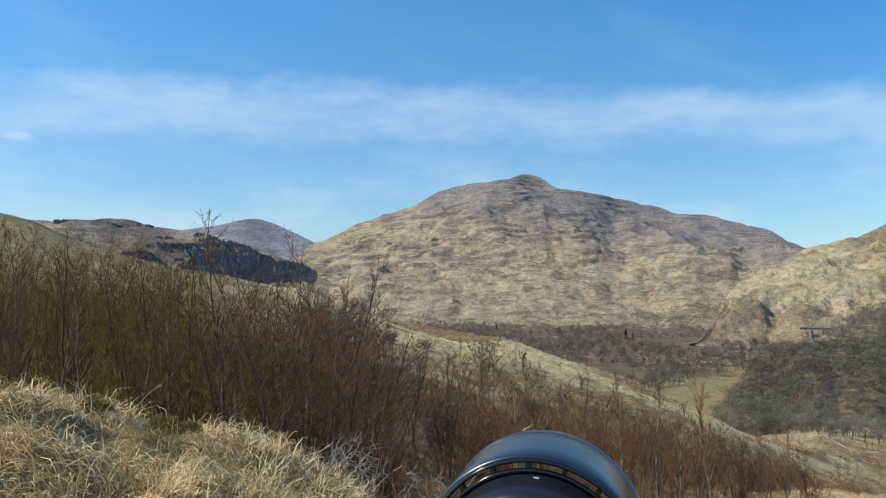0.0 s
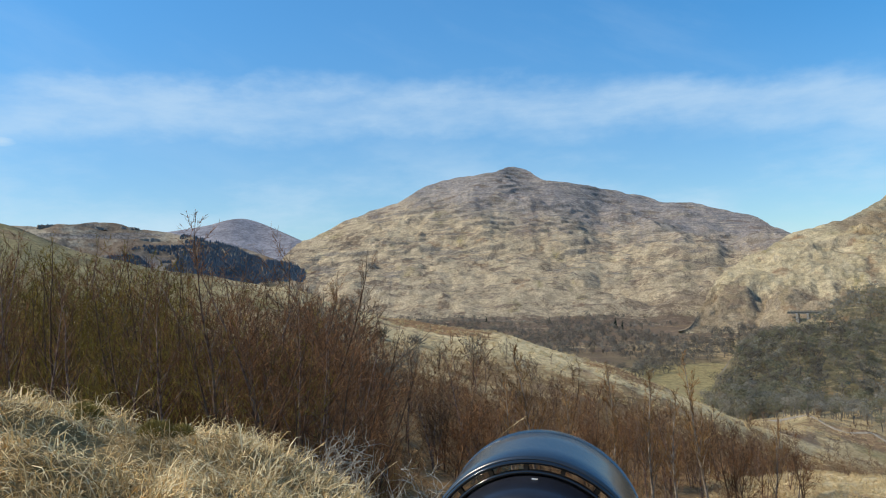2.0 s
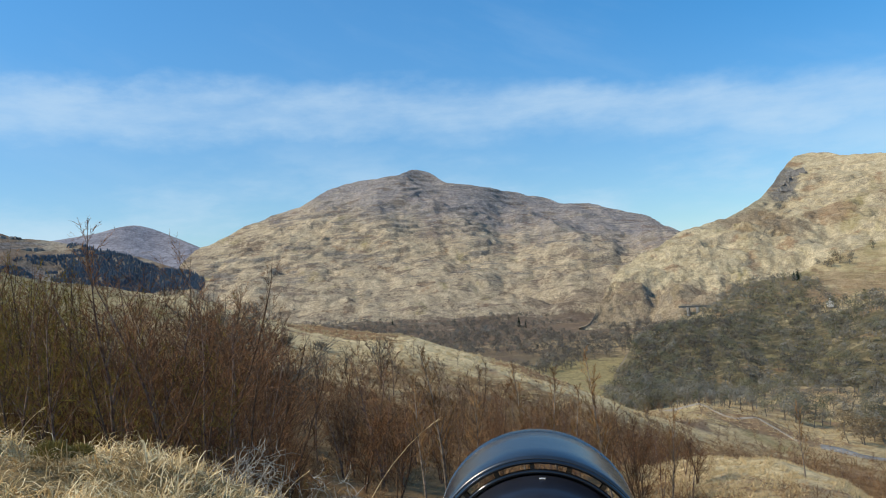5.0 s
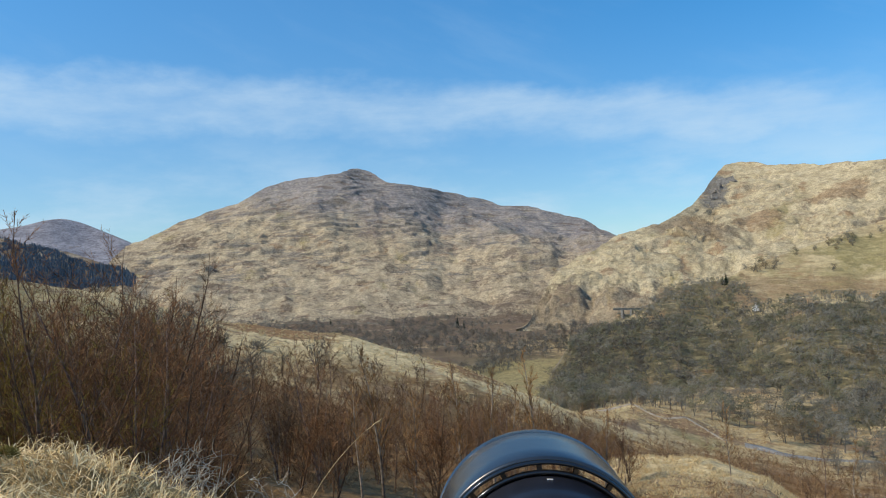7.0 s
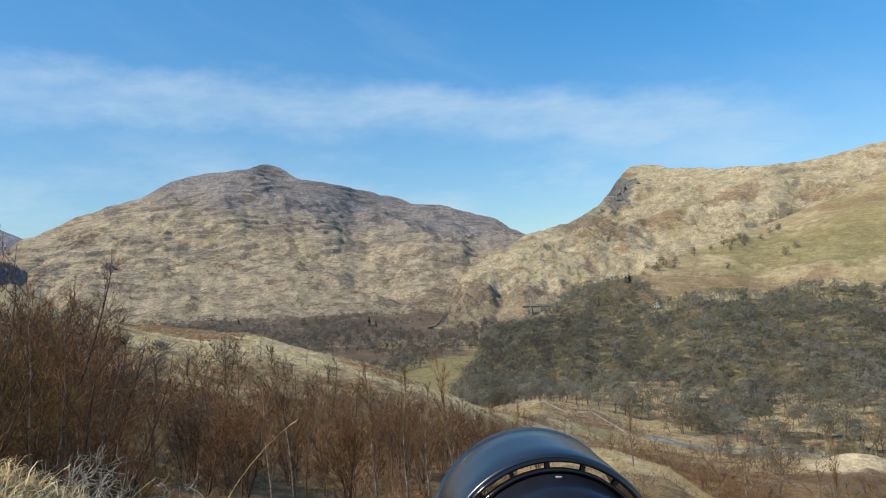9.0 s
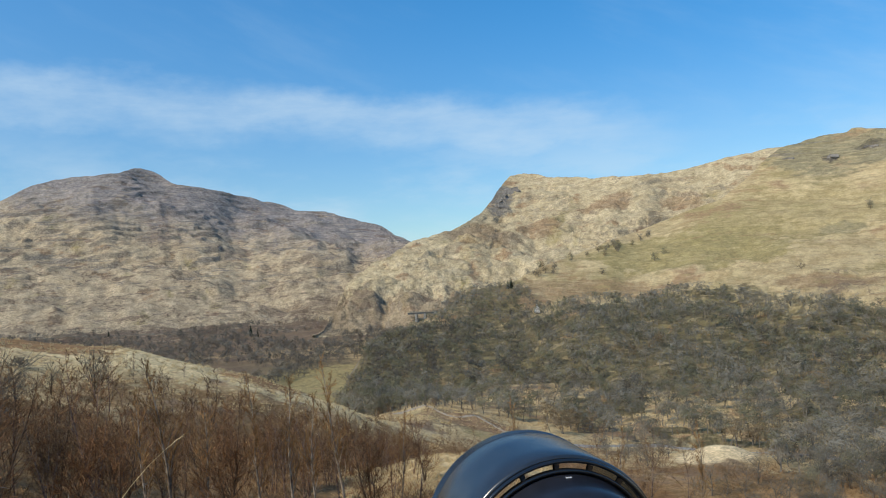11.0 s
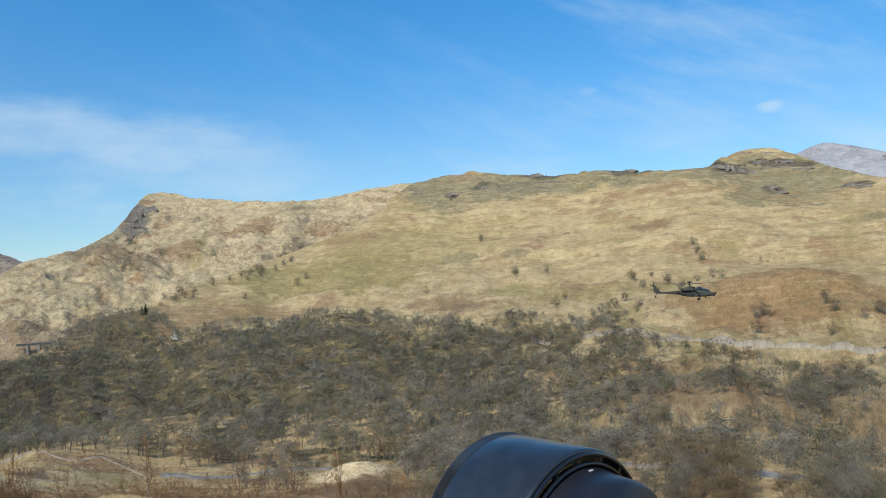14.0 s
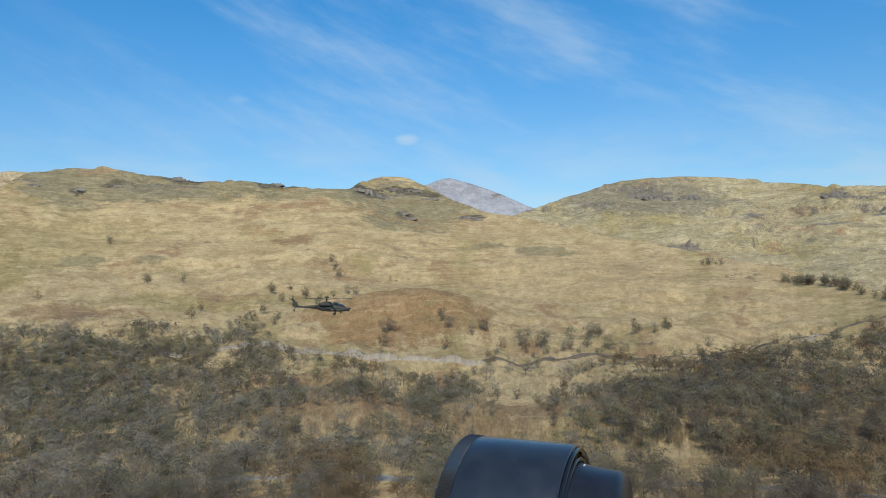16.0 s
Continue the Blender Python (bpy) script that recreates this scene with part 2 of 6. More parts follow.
BROWN, DUN = (0.25, 0.13, 0.052), (0.13, 0.085, 0.05)
M_GROUND = moor("near_moor", 26.0, 0.45, 0.15, 0.3, 0.1, 0.4, (0.43, 0.305, 0.15), (0.55, 0.42, 0.225), spots=(
    (4.0, 66.0, 34.0, 58.0, (0.27, 0.165, 0.075), 0.9), (22.0, 115.0, 22.0, 62.0, (0.27, 0.16, 0.075), 0.8), (55.0, 130.0, 26.0, 62.0, BROWN, 0.7), (-24.0, 30.0, 22.0, 18.0, DUN, 0.9), (-20.0, 5.0, 26.0, 7.0, (0.34, 0.23, 0.10), 0.9), (8.0, 187.0, 25.0, 33.0, (0.76, 0.59, 0.32), 0.97), (-24.0, 150.0, 12.0, 55.0, (0.29, 0.25, 0.11), 0.6), (-20.0, 188.0, 13.0, 7.0, (0.15, 0.12, 0.075), 0.75),
    (0.6, 186.0, 5.5, 17.0, (0.30, 0.165, 0.075), 0.9), (14.6, 180.0, 3.4, 15.0, (0.30, 0.165, 0.075), 0.9), (31.0, 75.0, 9.5, 19.0, (0.74, 0.57, 0.31), 0.95), (10.0, 470.0, 14.0, 170.0, (0.15, 0.105, 0.07), 0.8), (33.0, 150.0, 11.0, 55.0, BROWN, 0.75),
    (48.0, 197.0, 3.2, 10.0, (0.78, 0.61, 0.36), 0.97), (8.0, 800.0, 20.0, 210.0, (0.17, 0.115, 0.08), 0.85), (31.0, 236.0, 5.0, 9.0, BRACKEN, 0.7), (26.0, 254.0, 3.0, 8.0, BROWN, 0.7), (18.8, 440.0, 5.6, 105.0, (0.37, 0.295, 0.13), 0.85), (17.0, 520.0, 5.0, 30.0, (0.19, 0.14, 0.085), 0.8)))
OLIVE, CLIFF, DRYGREEN = (0.285, 0.248, 0.15), (0.115, 0.10, 0.078), (0.37, 0.30, 0.125)
M_BIG = moor("hillside_grass", 95.0, 0.36, 0.30, -0.08, 0.8, 0.78, (0.475, 0.35, 0.18), (0.58, 0.45, 0.245), run=800.0, contrast=0.6, lumpy=0.024, ledge=(30.0, 0.535, 140.0, 0.7), terrace=(20.0, 0.57, ((0.30, 0.245, 0.115), (0.33, 0.205, 0.105)), 0.6), spots=(
    (40.0, 400.0, 30.0, 200.0, (0.15, 0.125, 0.07), 0.92), (31.6, 640.0, 4.6, 110.0, (0.15, 0.125, 0.07), 0.9), (80.0, 575.0, 8.0, 105.0, (0.34, 0.195, 0.09), 0.72), (73.0, 330.0, 8.0, 75.0, BRACKEN, 0.6), (96.0, 330.0, 6.0, 60.0, BRACKEN, 0.6), (84.0, 300.0, 9.0, 55.0, BRACKEN, 0.55),
    (40.0, 690.0, 7.0, 60.0, BRACKEN, 0.6), (56.5, 640.0, 4.5, 28.0, BRACKEN, 0.6), (72.0, 985.0, 1.8, 32.0, BRACKEN, 0.7), (74.5, 870.0, 2.2, 30.0, BRACKEN, 0.5), (108.0, 330.0, 11.0, 120.0, (0.16, 0.12, 0.075), 0.88), (91.0, 385.0, 7.0, 55.0, PALE, 0.7),
    (58.5, 1300.0, 6.5, 120.0, OLIVE, 0.85), (66.0, 1310.0, 6.0, 105.0, OLIVE, 0.8), (73.0, 1290.0, 5.5, 105.0, OLIVE, 0.75), (80.8, 1240.0, 5.4, 150.0, OLIVE, 0.85), (48.0, 860.0, 8.0, 120.0, DRYGREEN, 0.8), (55.0, 1010.0, 7.0, 140.0, (0.44, 0.345, 0.16), 0.6), (66.0, 700.0, 7.0, 45.0, DRYGREEN, 0.6), (93.0, 800.0, 11.0, 150.0, (0.56, 0.42, 0.225), 0.5),
    (64.2, 1345.0, 1.7, 34.0, CLIFF, 0.95), (66.4, 1352.0, 0.9, 22.0, CLIFF, 0.9), (57.0, 1262.0, 0.7, 16.0, CLIFF, 0.85), (59.4, 1295.0, 1.0, 12.0, CLIFF, 0.7), (71.4, 1305.0, 2.0, 38.0, CLIFF, 0.95),
    (77.6, 1305.0, 1.6, 36.0, CLIFF, 0.95), (81.0, 1352.0, 2.4, 24.0, CLIFF, 0.9), (80.6, 1195.0, 1.2, 22.0, CLIFF, 0.8), (85.6, 1200.0, 1.3, 26.0, CLIFF, 0.85), (61.6, 905.0, 1.4, 22.0, OLIVE, 0.7), (57.5, 920.0, 1.6, 24.0, OLIVE, 0.6), (87.0, 1010.0, 1.5, 26.0, OLIVE, 0.7), (91.0, 960.0, 2.4, 28.0, OLIVE, 0.7)))
M_CRAG = moor("crag_grass", 70.0, 0.36, 0.12, -0.05, 0.45, 0.78, (0.475, 0.375, 0.22), (0.59, 0.48, 0.30), run=1300.0, contrast=1.0, lumpy=0.04, terrace=(30.0, 0.57, ((0.28, 0.215, 0.13), (0.26, 0.17, 0.10)), 0.5), spots=(
    (33.3, 1570.0, 1.4, 120.0, (0.20, 0.185, 0.165), 0.9), (32.0, 1250.0, 3.0, 80.0, (0.27, 0.19, 0.12), 0.7), (38.0, 900.0, 10.0, 60.0, (0.24, 0.16, 0.11), 0.6), (23.0, 850.0, 9.0, 90.0, (0.27, 0.19, 0.125), 0.6), (36.5, 1330.0, 1.6, 60.0, BRACKEN, 0.7), (41.5, 1420.0, 2.0, 50.0, BRACKEN, 0.7), (45.0, 1250.0, 0.45, 90.0, (0.14, 0.12, 0.095), 0.7), (47.0, 1400.0, 1.5, 40.0, BRACKEN, 0.6)))
# The summit's grey tones are lightened to imitate haze; they reach lower rightwards.
M_MAIN = moor("mountain_moor", 85.0, 0.30, 0.05, 0.24, 0.55, 0.80, (0.495, 0.38, 0.24), (0.61, 0.485, 0.315),
              (200.0, 400.0, 230.0, (0.235, 0.213, 0.21), (0.37, 0.328, 0.305), 0.2), run=2000.0, contrast=1.2, lumpy=0.075, terrace=(34.0, 0.56, ((0.215, 0.165, 0.12), (0.19, 0.13, 0.10)), 0.7), ledge=(34.0, 0.55, -10.0, 0.6), spots=((8.0, 930.0, 26.0, 105.0, (0.20, 0.135, 0.095), 0.8), (20.0, 1300.0, 6.0, 150.0, (0.24, 0.17, 0.12), 0.6)))
M_LEFT = moor("far_moor", 300.0, 0.2, 0.1, 0.6, 0.8, 0.88, (0.31, 0.255, 0.18), (0.41, 0.345, 0.25), run=2200.0, ledge=(70.0, 0.56, 0.0, 0.8))
# The blue haze of distance is part of this grey-violet base colour.
M_FAR = moor("hazed_heather_peak", 500.0, 0.0, 0.0, 0.0, 0.5, 0.8, (0.26, 0.245, 0.265), (0.33, 0.31, 0.325))
# Aerial haze is put into this peak's colour: paler, bluer, less contrast.
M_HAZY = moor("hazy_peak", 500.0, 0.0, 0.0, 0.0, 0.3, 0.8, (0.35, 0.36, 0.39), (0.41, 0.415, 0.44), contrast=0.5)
M_RIGHT = moor("right_moor", 150.0, 0.25, 0.3, 0.05, 0.7, 0.84, (0.41, 0.335, 0.185), (0.51, 0.425, 0.255), run=1900.0, contrast=0.9, terrace=(45.0, 0.55, ((0.24, 0.21, 0.125), (0.20, 0.16, 0.11)), 0.5), ledge=(80.0, 0.585, 40.0, 0.85), spots=((98.6, 2380.0, 2.2, 70.0, (0.13, 0.12, 0.115), 0.9), (95.5, 2250.0, 1.6, 40.0, (0.13, 0.12, 0.115), 0.7), (99.0, 2300.0, 7.0, 230.0, (0.25, 0.225, 0.165), 0.7)))
M_BARK = plain("dark_bark", (0.075, 0.046, 0.03), (0.175, 0.115, 0.075), 9.0, 0.9, 0.6, 0.01, 0.05)
M_OAK = plain("grey_bark", (0.13, 0.11, 0.09), (0.25, 0.22, 0.18), 3.0, 0.9, gloss=0.05)
M_PALEBIRCH = plain("pale_birch_bark", (0.13, 0.095, 0.07), (0.38, 0.31, 0.235), 2.0, 0.8, 0.4, 0.006, 0.08)
M_BIRCH = plain("birch_bark", (0.10, 0.055, 0.045), (0.30, 0.22, 0.165), 5.0, 0.8, 0.4, 0.006, 0.08)
M_TWIG = islands("brown_twigs", (0.113, 0.056, 0.030), (0.218, 0.111, 0.054), (0.379, 0.207, 0.101), clump=0.5)
M_TWIG_GREEN = islands("budding_twigs", (0.144, 0.095, 0.027), (0.330, 0.252, 0.045), (0.206, 0.123, 0.045), clump=0.5)
M_TWIG_RED = islands("russet_twigs", (0.119, 0.067, 0.037), (0.204, 0.117, 0.060), (0.306, 0.193, 0.100), clump=0.5)
M_WOOD_GREY = islands("grey_wood_twigs", (0.203, 0.187, 0.149), (0.225, 0.207, 0.164), (0.250, 0.230, 0.184), clump=0.12, thinness=0.38, sway=0.25, open_share=0.15)
M_WOOD_MOSS = islands("mossy_wood_twigs", (0.203, 0.191, 0.122), (0.225, 0.212, 0.135), (0.252, 0.236, 0.151), clump=0.12, thinness=0.38, sway=0.25, open_share=0.15)
M_WOOD_DARK = islands("dark_wood_twigs", (0.160, 0.140, 0.113), (0.180, 0.158, 0.128), (0.205, 0.182, 0.144), clump=0.12, thinness=0.38, sway=0.25, open_share=0.15)
M_TWIG_ORANGE = islands("orange_twigs", (0.22, 0.115, 0.048), (0.31, 0.17, 0.07), (0.40, 0.245, 0.105), clump=0.5)
M_WOOD_RUSSET = islands("russet_wood_twigs", (0.202, 0.150, 0.093), (0.231, 0.170, 0.103), (0.259, 0.195, 0.118), clump=0.12, thinness=0.38, sway=0.25, open_share=0.15)
M_CONIFER = islands("conifer_needles", (0.014, 0.028, 0.020), (0.022, 0.040, 0.026), (0.035, 0.055, 0.032))
# Dark green needles coloured bluer and paler, with the distance haze painted in.
M_PLANT = islands("hazed_needles", (0.074, 0.102, 0.134), (0.086, 0.116, 0.151), (0.102, 0.132, 0.166))
M_GRASS = islands("dry_grass", (0.487, 0.325, 0.139), (0.825, 0.603, 0.299), (0.920, 0.773, 0.473), 0.8, 0.08, 1.6)
M_TUSSOCK = islands("tussock", (0.50, 0.375, 0.20), (0.61, 0.475, 0.265), (0.70, 0.56, 0.335))
M_LITTER = islands("bracken_litter", (0.22, 0.12, 0.05), (0.36, 0.21, 0.09), (0.50, 0.34, 0.16), clump=0.4)
M_LICHEN = plain("lichen_wood", (0.20, 0.175, 0.135), (0.50, 0.455, 0.375), 14.0, 0.9, 0.5, 0.006, 0.05)
M_TUFT = islands("mossy_tuft", (0.17, 0.135, 0.04), (0.33, 0.265, 0.085), (0.26, 0.205, 0.075))


# ---------------------------------------------------------------- the land
def grid_noise(x, y, seed):
    """Smooth noise, -1 to 1, at arrays of places, one wave per unit."""
    xi, yi = np.floor(x).astype(np.int64), np.floor(y).astype(np.int64)
    fx, fy = x - xi, y - yi
    fx, fy = fx * fx * (3 - 2 * fx), fy * fy * (3 - 2 * fy)

    def corner(i, j):
        h = (i * 374761393 + j * 668265263 + seed * 974711) & 0xFFFFFFFF
        h = ((h ^ (h >> 13)) * 1274126177) & 0xFFFFFFFF
        return ((h ^ (h >> 16)) & 0xFFFF) / 32767.5 - 1
    low = corner(xi, yi) * (1 - fx) + corner(xi + 1, yi) * fx
    high = corner(xi, yi + 1) * (1 - fx) + corner(xi + 1, yi + 1) * fx
    return low * (1 - fy) + high * fy


def relief(x, y, wave, octaves, seed, ridged=False, rough=0.5):
    total, amp = 0.0, 1.0
    for k in range(octaves):
        v = grid_noise(x / wave + 17.3 * k, y / wave - 9.1 * k, seed + k)
        total = total + amp * ((0.5 - np.abs(v)) * 1.6 if ridged else v)
        wave, amp = wave * 0.5, amp * rough
    return total


def curve(az, pairs):
    """Values at the azimuths az along (azimuth, value) pairs, slightly rounded."""
    a, v = np.array(pairs, float).T
    return sum(np.interp(az + d, a, v) for d in (-0.25, 0, 0.25)) / 3


SHEETS = []


def sheet(name, az, r, z, mat, label, category="hill"):
    """A piece of land over azimuths az (degrees); r, z: rows of distances and heights, nearest row first."""
    sx, cx = np.sin(np.radians(az)), np.cos(np.radians(az))
    rows, cols = r.shape
    verts = np.stack([r * sx, r * cx, z], -1).reshape(-1, 3)
    i = np.arange((rows - 1) * cols).reshape(rows - 1, cols)[:, :-1].ravel()
    quads = np.stack([i, i + 1, i + cols + 1, i + cols], -1)[:, ::-1]
    me = bpy.data.meshes.new(name)
    me.vertices.add(len(verts)), me.loops.add(quads.size), me.polygons.add(len(quads))
    me.vertices.foreach_set("co", verts.ravel())
    me.loops.foreach_set("vertex_index", quads.ravel())
    me.polygons.foreach_set("loop_start", np.arange(0, quads.size, 4))
    me.polygons.foreach_set("use_smooth", np.ones(len(quads), bool))
    me.update(calc_edges=True)
    me.materials.append(mat)
    SHEETS.append((az, r, z))
    return tagged(new(name, me), label, category, kind="structure")


def height(az, r):
    """The land's height at an azimuth (degrees) and a distance."""
    best = -99.0
    for a, rr, zz in SHEETS:
        if a[0] <= az <= a[-1]:
            u = np.interp(az, a, np.arange(len(a)))
            j = min(int(u), len(a) - 2)
            for k, w in ((j, 1 - (u - j)),):
                if rr[0, k] <= r <= rr[-1, k]:
                    z0 = np.interp(r, rr[:, k], zz[:, k])
                    z1 = np.interp(r, rr[:, k + 1], zz[:, k + 1])
                    best = max(best, z0 * w + z1 * (1 - w))
    return best


def at(az, r, z=None):
    a = radians(az)
    return Vector((r * math.sin(a), r * math.cos(a), height(az, r) if z is None else z))


def seen_from(x, e):
    return EYE + x * np.tan(np.radians(e))


def hill(name, az0, az1, step, rows, crest, base_el, reach, bumps, mat, label, back=0.35, seed=1, category="hill", lumps=(), crags=None, low=1.0, knolls=(), sweep=None):
    """A hill whose skyline has the heights crest (azimuth, degrees up) and whose slope runs out along reach (degrees up, metres away)."""
    az = np.arange(az0, az1 + step / 2, step)
    top = curve(az, crest)
    s = np.linspace(0, 1, rows)[:, None] ** 0.9
    el = base_el + (top[None] - base_el) * s
    e, d = np.array(reach, float).T
    r = np.interp(el, e, d)
    r = r * (1 + 0.05 * relief(az / 9.0, az * 0 + seed, 1.0, 3, seed + 40)[None] * s)
    if sweep:
        # the ridge runs away from the nearest shoulder to either side
        r = r * (1 + s * np.where(az > sweep[0], (az - sweep[0]) * sweep[2], (sweep[0] - az) * sweep[1])[None] / 20)
    z = seen_from(r, el)
    x, y = r * np.sin(np.radians(az)), r * np.cos(np.radians(az))
    wave, amp, octaves, ridged = bumps
    rise = np.clip((top - base_el) / 3.0, 0.02, 1)[None]
    amp = amp * rise
    taper = np.clip((1.02 - s) * 3.5, 0.22, 1) * np.clip(s * 8, 0.1, 1) * (low + (1 - low) * np.clip(s * 1.6 - 0.25, 0, 1))
    z = z + amp * taper * relief(x, y, wave, octaves, seed, ridged)
    z = z + amp * 0.25 * taper * relief(x, y, wave * 0.16, 3, seed + 9, True)
    for k, (kw, ka, wide, foot) in enumerate(knolls):
        # rounded knolls with creases between them, drawn out across the slope
        u, v = np.radians(az)[None] * d[-1] * 0.7 / wide + 0 * r, r * 1.0
        z = z + ka * rise * np.clip((1.02 - s) * 5, 0.42, 1) * np.clip(foot + (1 - foot) * s * 2.2, 0, 1) * np.clip(s * 8, 0.1, 1) * (0.35 - relief(u, v, kw, 4, seed + 90 + 7 * k, True, 0.55))
    if crags:
        step_h, amp_c, wave_c, start, lowest = crags
        mask = np.clip(1.6 * relief(x, y, wave_c, 3, seed + 70) + 0.25, 0, 1) * np.clip((s - start) * 5, 0, 1) * np.clip((el - lowest) / 1.5, 0, 1)
        t = z / step_h + 0.7 * relief(x, y, wave_c * 0.8, 4, seed + 77)
        t = t - np.floor(t)
        z = z + amp_c * rise * mask * (np.where(t < 0.72, -t / 0.72, (t - 0.72) / 0.28 - 1) + 0.5) * np.clip((1.03 - s) * 12, 0.35, 1)
    for laz, lr, wa, wr, h in lumps:
        z = z + h * np.exp(-((az[None] - laz) / wa) ** 2 - ((r - lr) / wr) ** 2)
    steps = np.array([0.1, 0.3, 0.6, 1.0])[:, None]
    rb = np.minimum(r[-1:] * (1 + back * steps), 4950)
    zb = z[-1:] - (z[-1:] + 60) * steps ** 1.2 * (1 if back > 0.1 else 0.6)
    rf, zf = r[:1] * np.array([0.95, 0.985])[:, None], np.vstack([z[:1] * 0 - 80, np.minimum(z[:1] - 2.5, -52)])
    return sheet(name, az, np.vstack([rf, r, rb]), np.vstack([zf, z, zb]), mat, label, category)


def build_ground():
    az = np.concatenate([np.arange(-180, -40, 4.0), np.arange(-40, 122, 0.42), np.arange(122, 180, 4.0), [180.0]])
    rings = [
        (0.01, [(-180, 0), (180, 0)]),
        (3.0, [(-180, 0), (-60, 0.2), (-40, 0.2), (-15, -0.1), (0, -0.6), (20, -0.9), (120, -0.8), (180, 0)]),
        (8.0, [(-180, 0.5), (-60, 1.2), (-40, 0.9), (-30, 0.55), (-24, 0.26), (-20, 0.0), (-14, -0.27), (-9, -0.62), (-5, -1.1), (0, -1.8), (10, -2.6), (120, -2.6), (180, 0.5)]),
        (12.5, [(-180, 1.5), (-60, 0.5), (-40, -0.2), (-30, -0.5), (-20, -1.2), (-10, -2.2), (0, -4.0), (20, -4.5), (120, -4.5), (180, 1.5)]),
        (40.0, [(-180, 4), (-60, 0), (-40, -1), (-30, -2), (-20, -3.5), (-10, -6), (0, -9.5), (10, -11), (30, -12.3), (120, -13), (180, 4)]),
        (75.0, [(-180, 8), (-40, 1), (-30, 0), (-20, -3.5), (-10, -8), (0, -13), (10, -16), (22, -17), (27, -16.1), (32, -16.1), (36, -17.4), (40, -21), (60, -26), (120, -26), (180, 8)]),
        (120.0, [(-180, 12), (-40, 8), (-30, 5), (-20, 0), (-10, -6), (0, -13), (10, -19), (20, -25), (27, -31), (35, -36), (60, -42), (120, -42), (180, 12)]),
        None,
        (245.0, [(-180, 15), (-40, 5), (-20, -4), (-10, -18), (0, -35), (10, -42), (20, -46), (24, -41), (27, -39.5), (30, -43), (34, -48), (40, -52), (120, -54), (180, 15)]),
        (330.0, [(-180, 10), (-40, -10), (-10, -40), (0, -50), (120, -54), (180, 10)]),
        (600.0, [(-180, -10), (-40, -30), (0, -49), (120, -52), (180, -10)]),
        (900.0, [(-180, -40), (-40, -46), (120, -50), (180, -40)]),
        (2000.0, [(-180, -48), (180, -48)]),
        (4950.0, [(-180, -48), (180, -48)]),
    ]
    ridge = [(-180, 8), (-40, 7), (-30.7, 5.3), (-28.7, 4.85), (-26.6, 4.0), (-23.8, 3.1), (-20, 2.1), (-16, 1.5), (-10, 0.2), (-6, -1.6), (-2.5, -2.25),
             (0.8, -2.75), (5, -3.55), (8.4, -4.6), (11.8, -5.7), (14.4, -6.45), (17.8, -7.9), (21, -9.2), (24.4, -10.9), (26.8, -12.3), (32, -13.5), (40, -14), (120, -14.5), (180, 8)]
    rr, zz = [], []
    for ring in rings:
        if ring:
            rr.append(np.full(az.shape, ring[0])), zz.append(curve(az, ring[1]))
        else:
            r = curve(az, [(-180, 205), (0, 205), (26, 182), (60, 190), (180, 205)])
            rr.append(r), zz.append(seen_from(r, curve(az, ridge)))
    counts = (4, 30, 24, 26, 26, 28, 40, 24, 18, 18, 10, 8, 5)
    r, z = [], []
    for k, c in enumerate(counts):
        for u in np.arange(c) / c:
            p0, p1, p2, p3 = (max(k - 1, 0), k, k + 1, min(k + 2, len(rings) - 1))
            m1 = (zz[p2] - zz[p0]) / np.maximum(rr[p2] - rr[p0], 0.1) * (rr[p2] - rr[p1])
            m2 = (zz[p3] - zz[p1]) / np.maximum(rr[p3] - rr[p1], 0.1) * (rr[p2] - rr[p1])
            h = ((2 * u ** 3 - 3 * u ** 2 + 1), (u ** 3 - 2 * u ** 2 + u), (3 * u ** 2 - 2 * u ** 3), (u ** 3 - u ** 2))
            r.append(rr[p1] + (rr[p2] - rr[p1]) * u)
            z.append(zz[p1] * h[0] + m1 * h[1] + zz[p2] * h[2] + m2 * h[3])
    r.append(rr[-1]), z.append(zz[-1])
    r, z = np.array(r), np.array(z)
    x, y = r * np.sin(np.radians(az)), r * np.cos(np.radians(az))
    far = np.clip((r - 30) / 60, 0, 1)
    z = z + far * (0.7 * relief(x, y, 22, 4, 5) + (0.28 + 0.22 * (r < 110)) * relief(x, y, 3.5, 2, 6))
    near = np.clip((r - 1.2) / 1.5, 0, 1) * (1 - far) * np.clip((14 - r) / 3, 0.25, 1)
    z = z + near * (0.12 * relief(x, y, 1.2, 2, 7) + 0.12 * relief(x, y, 0.6, 2, 8))
    for laz, lr, wa, wr, h in ((48.6, 198.0, 2.3, 8.0, 3.2), (27.0, 246.0, 1.6, 7.0, 1.5), (30.6, 241.0, 1.5, 6.0, 1.8), (33.6, 150.0, 3.0, 20.0, 2.0)):
        z = z + h * np.exp(-((az[None] - laz) / wa) ** 2 - ((r - lr) / wr) ** 2)
    sheet("ground", az, r, z, M_GROUND, "rough straw-coloured grass slope falling into the glen", "ground")


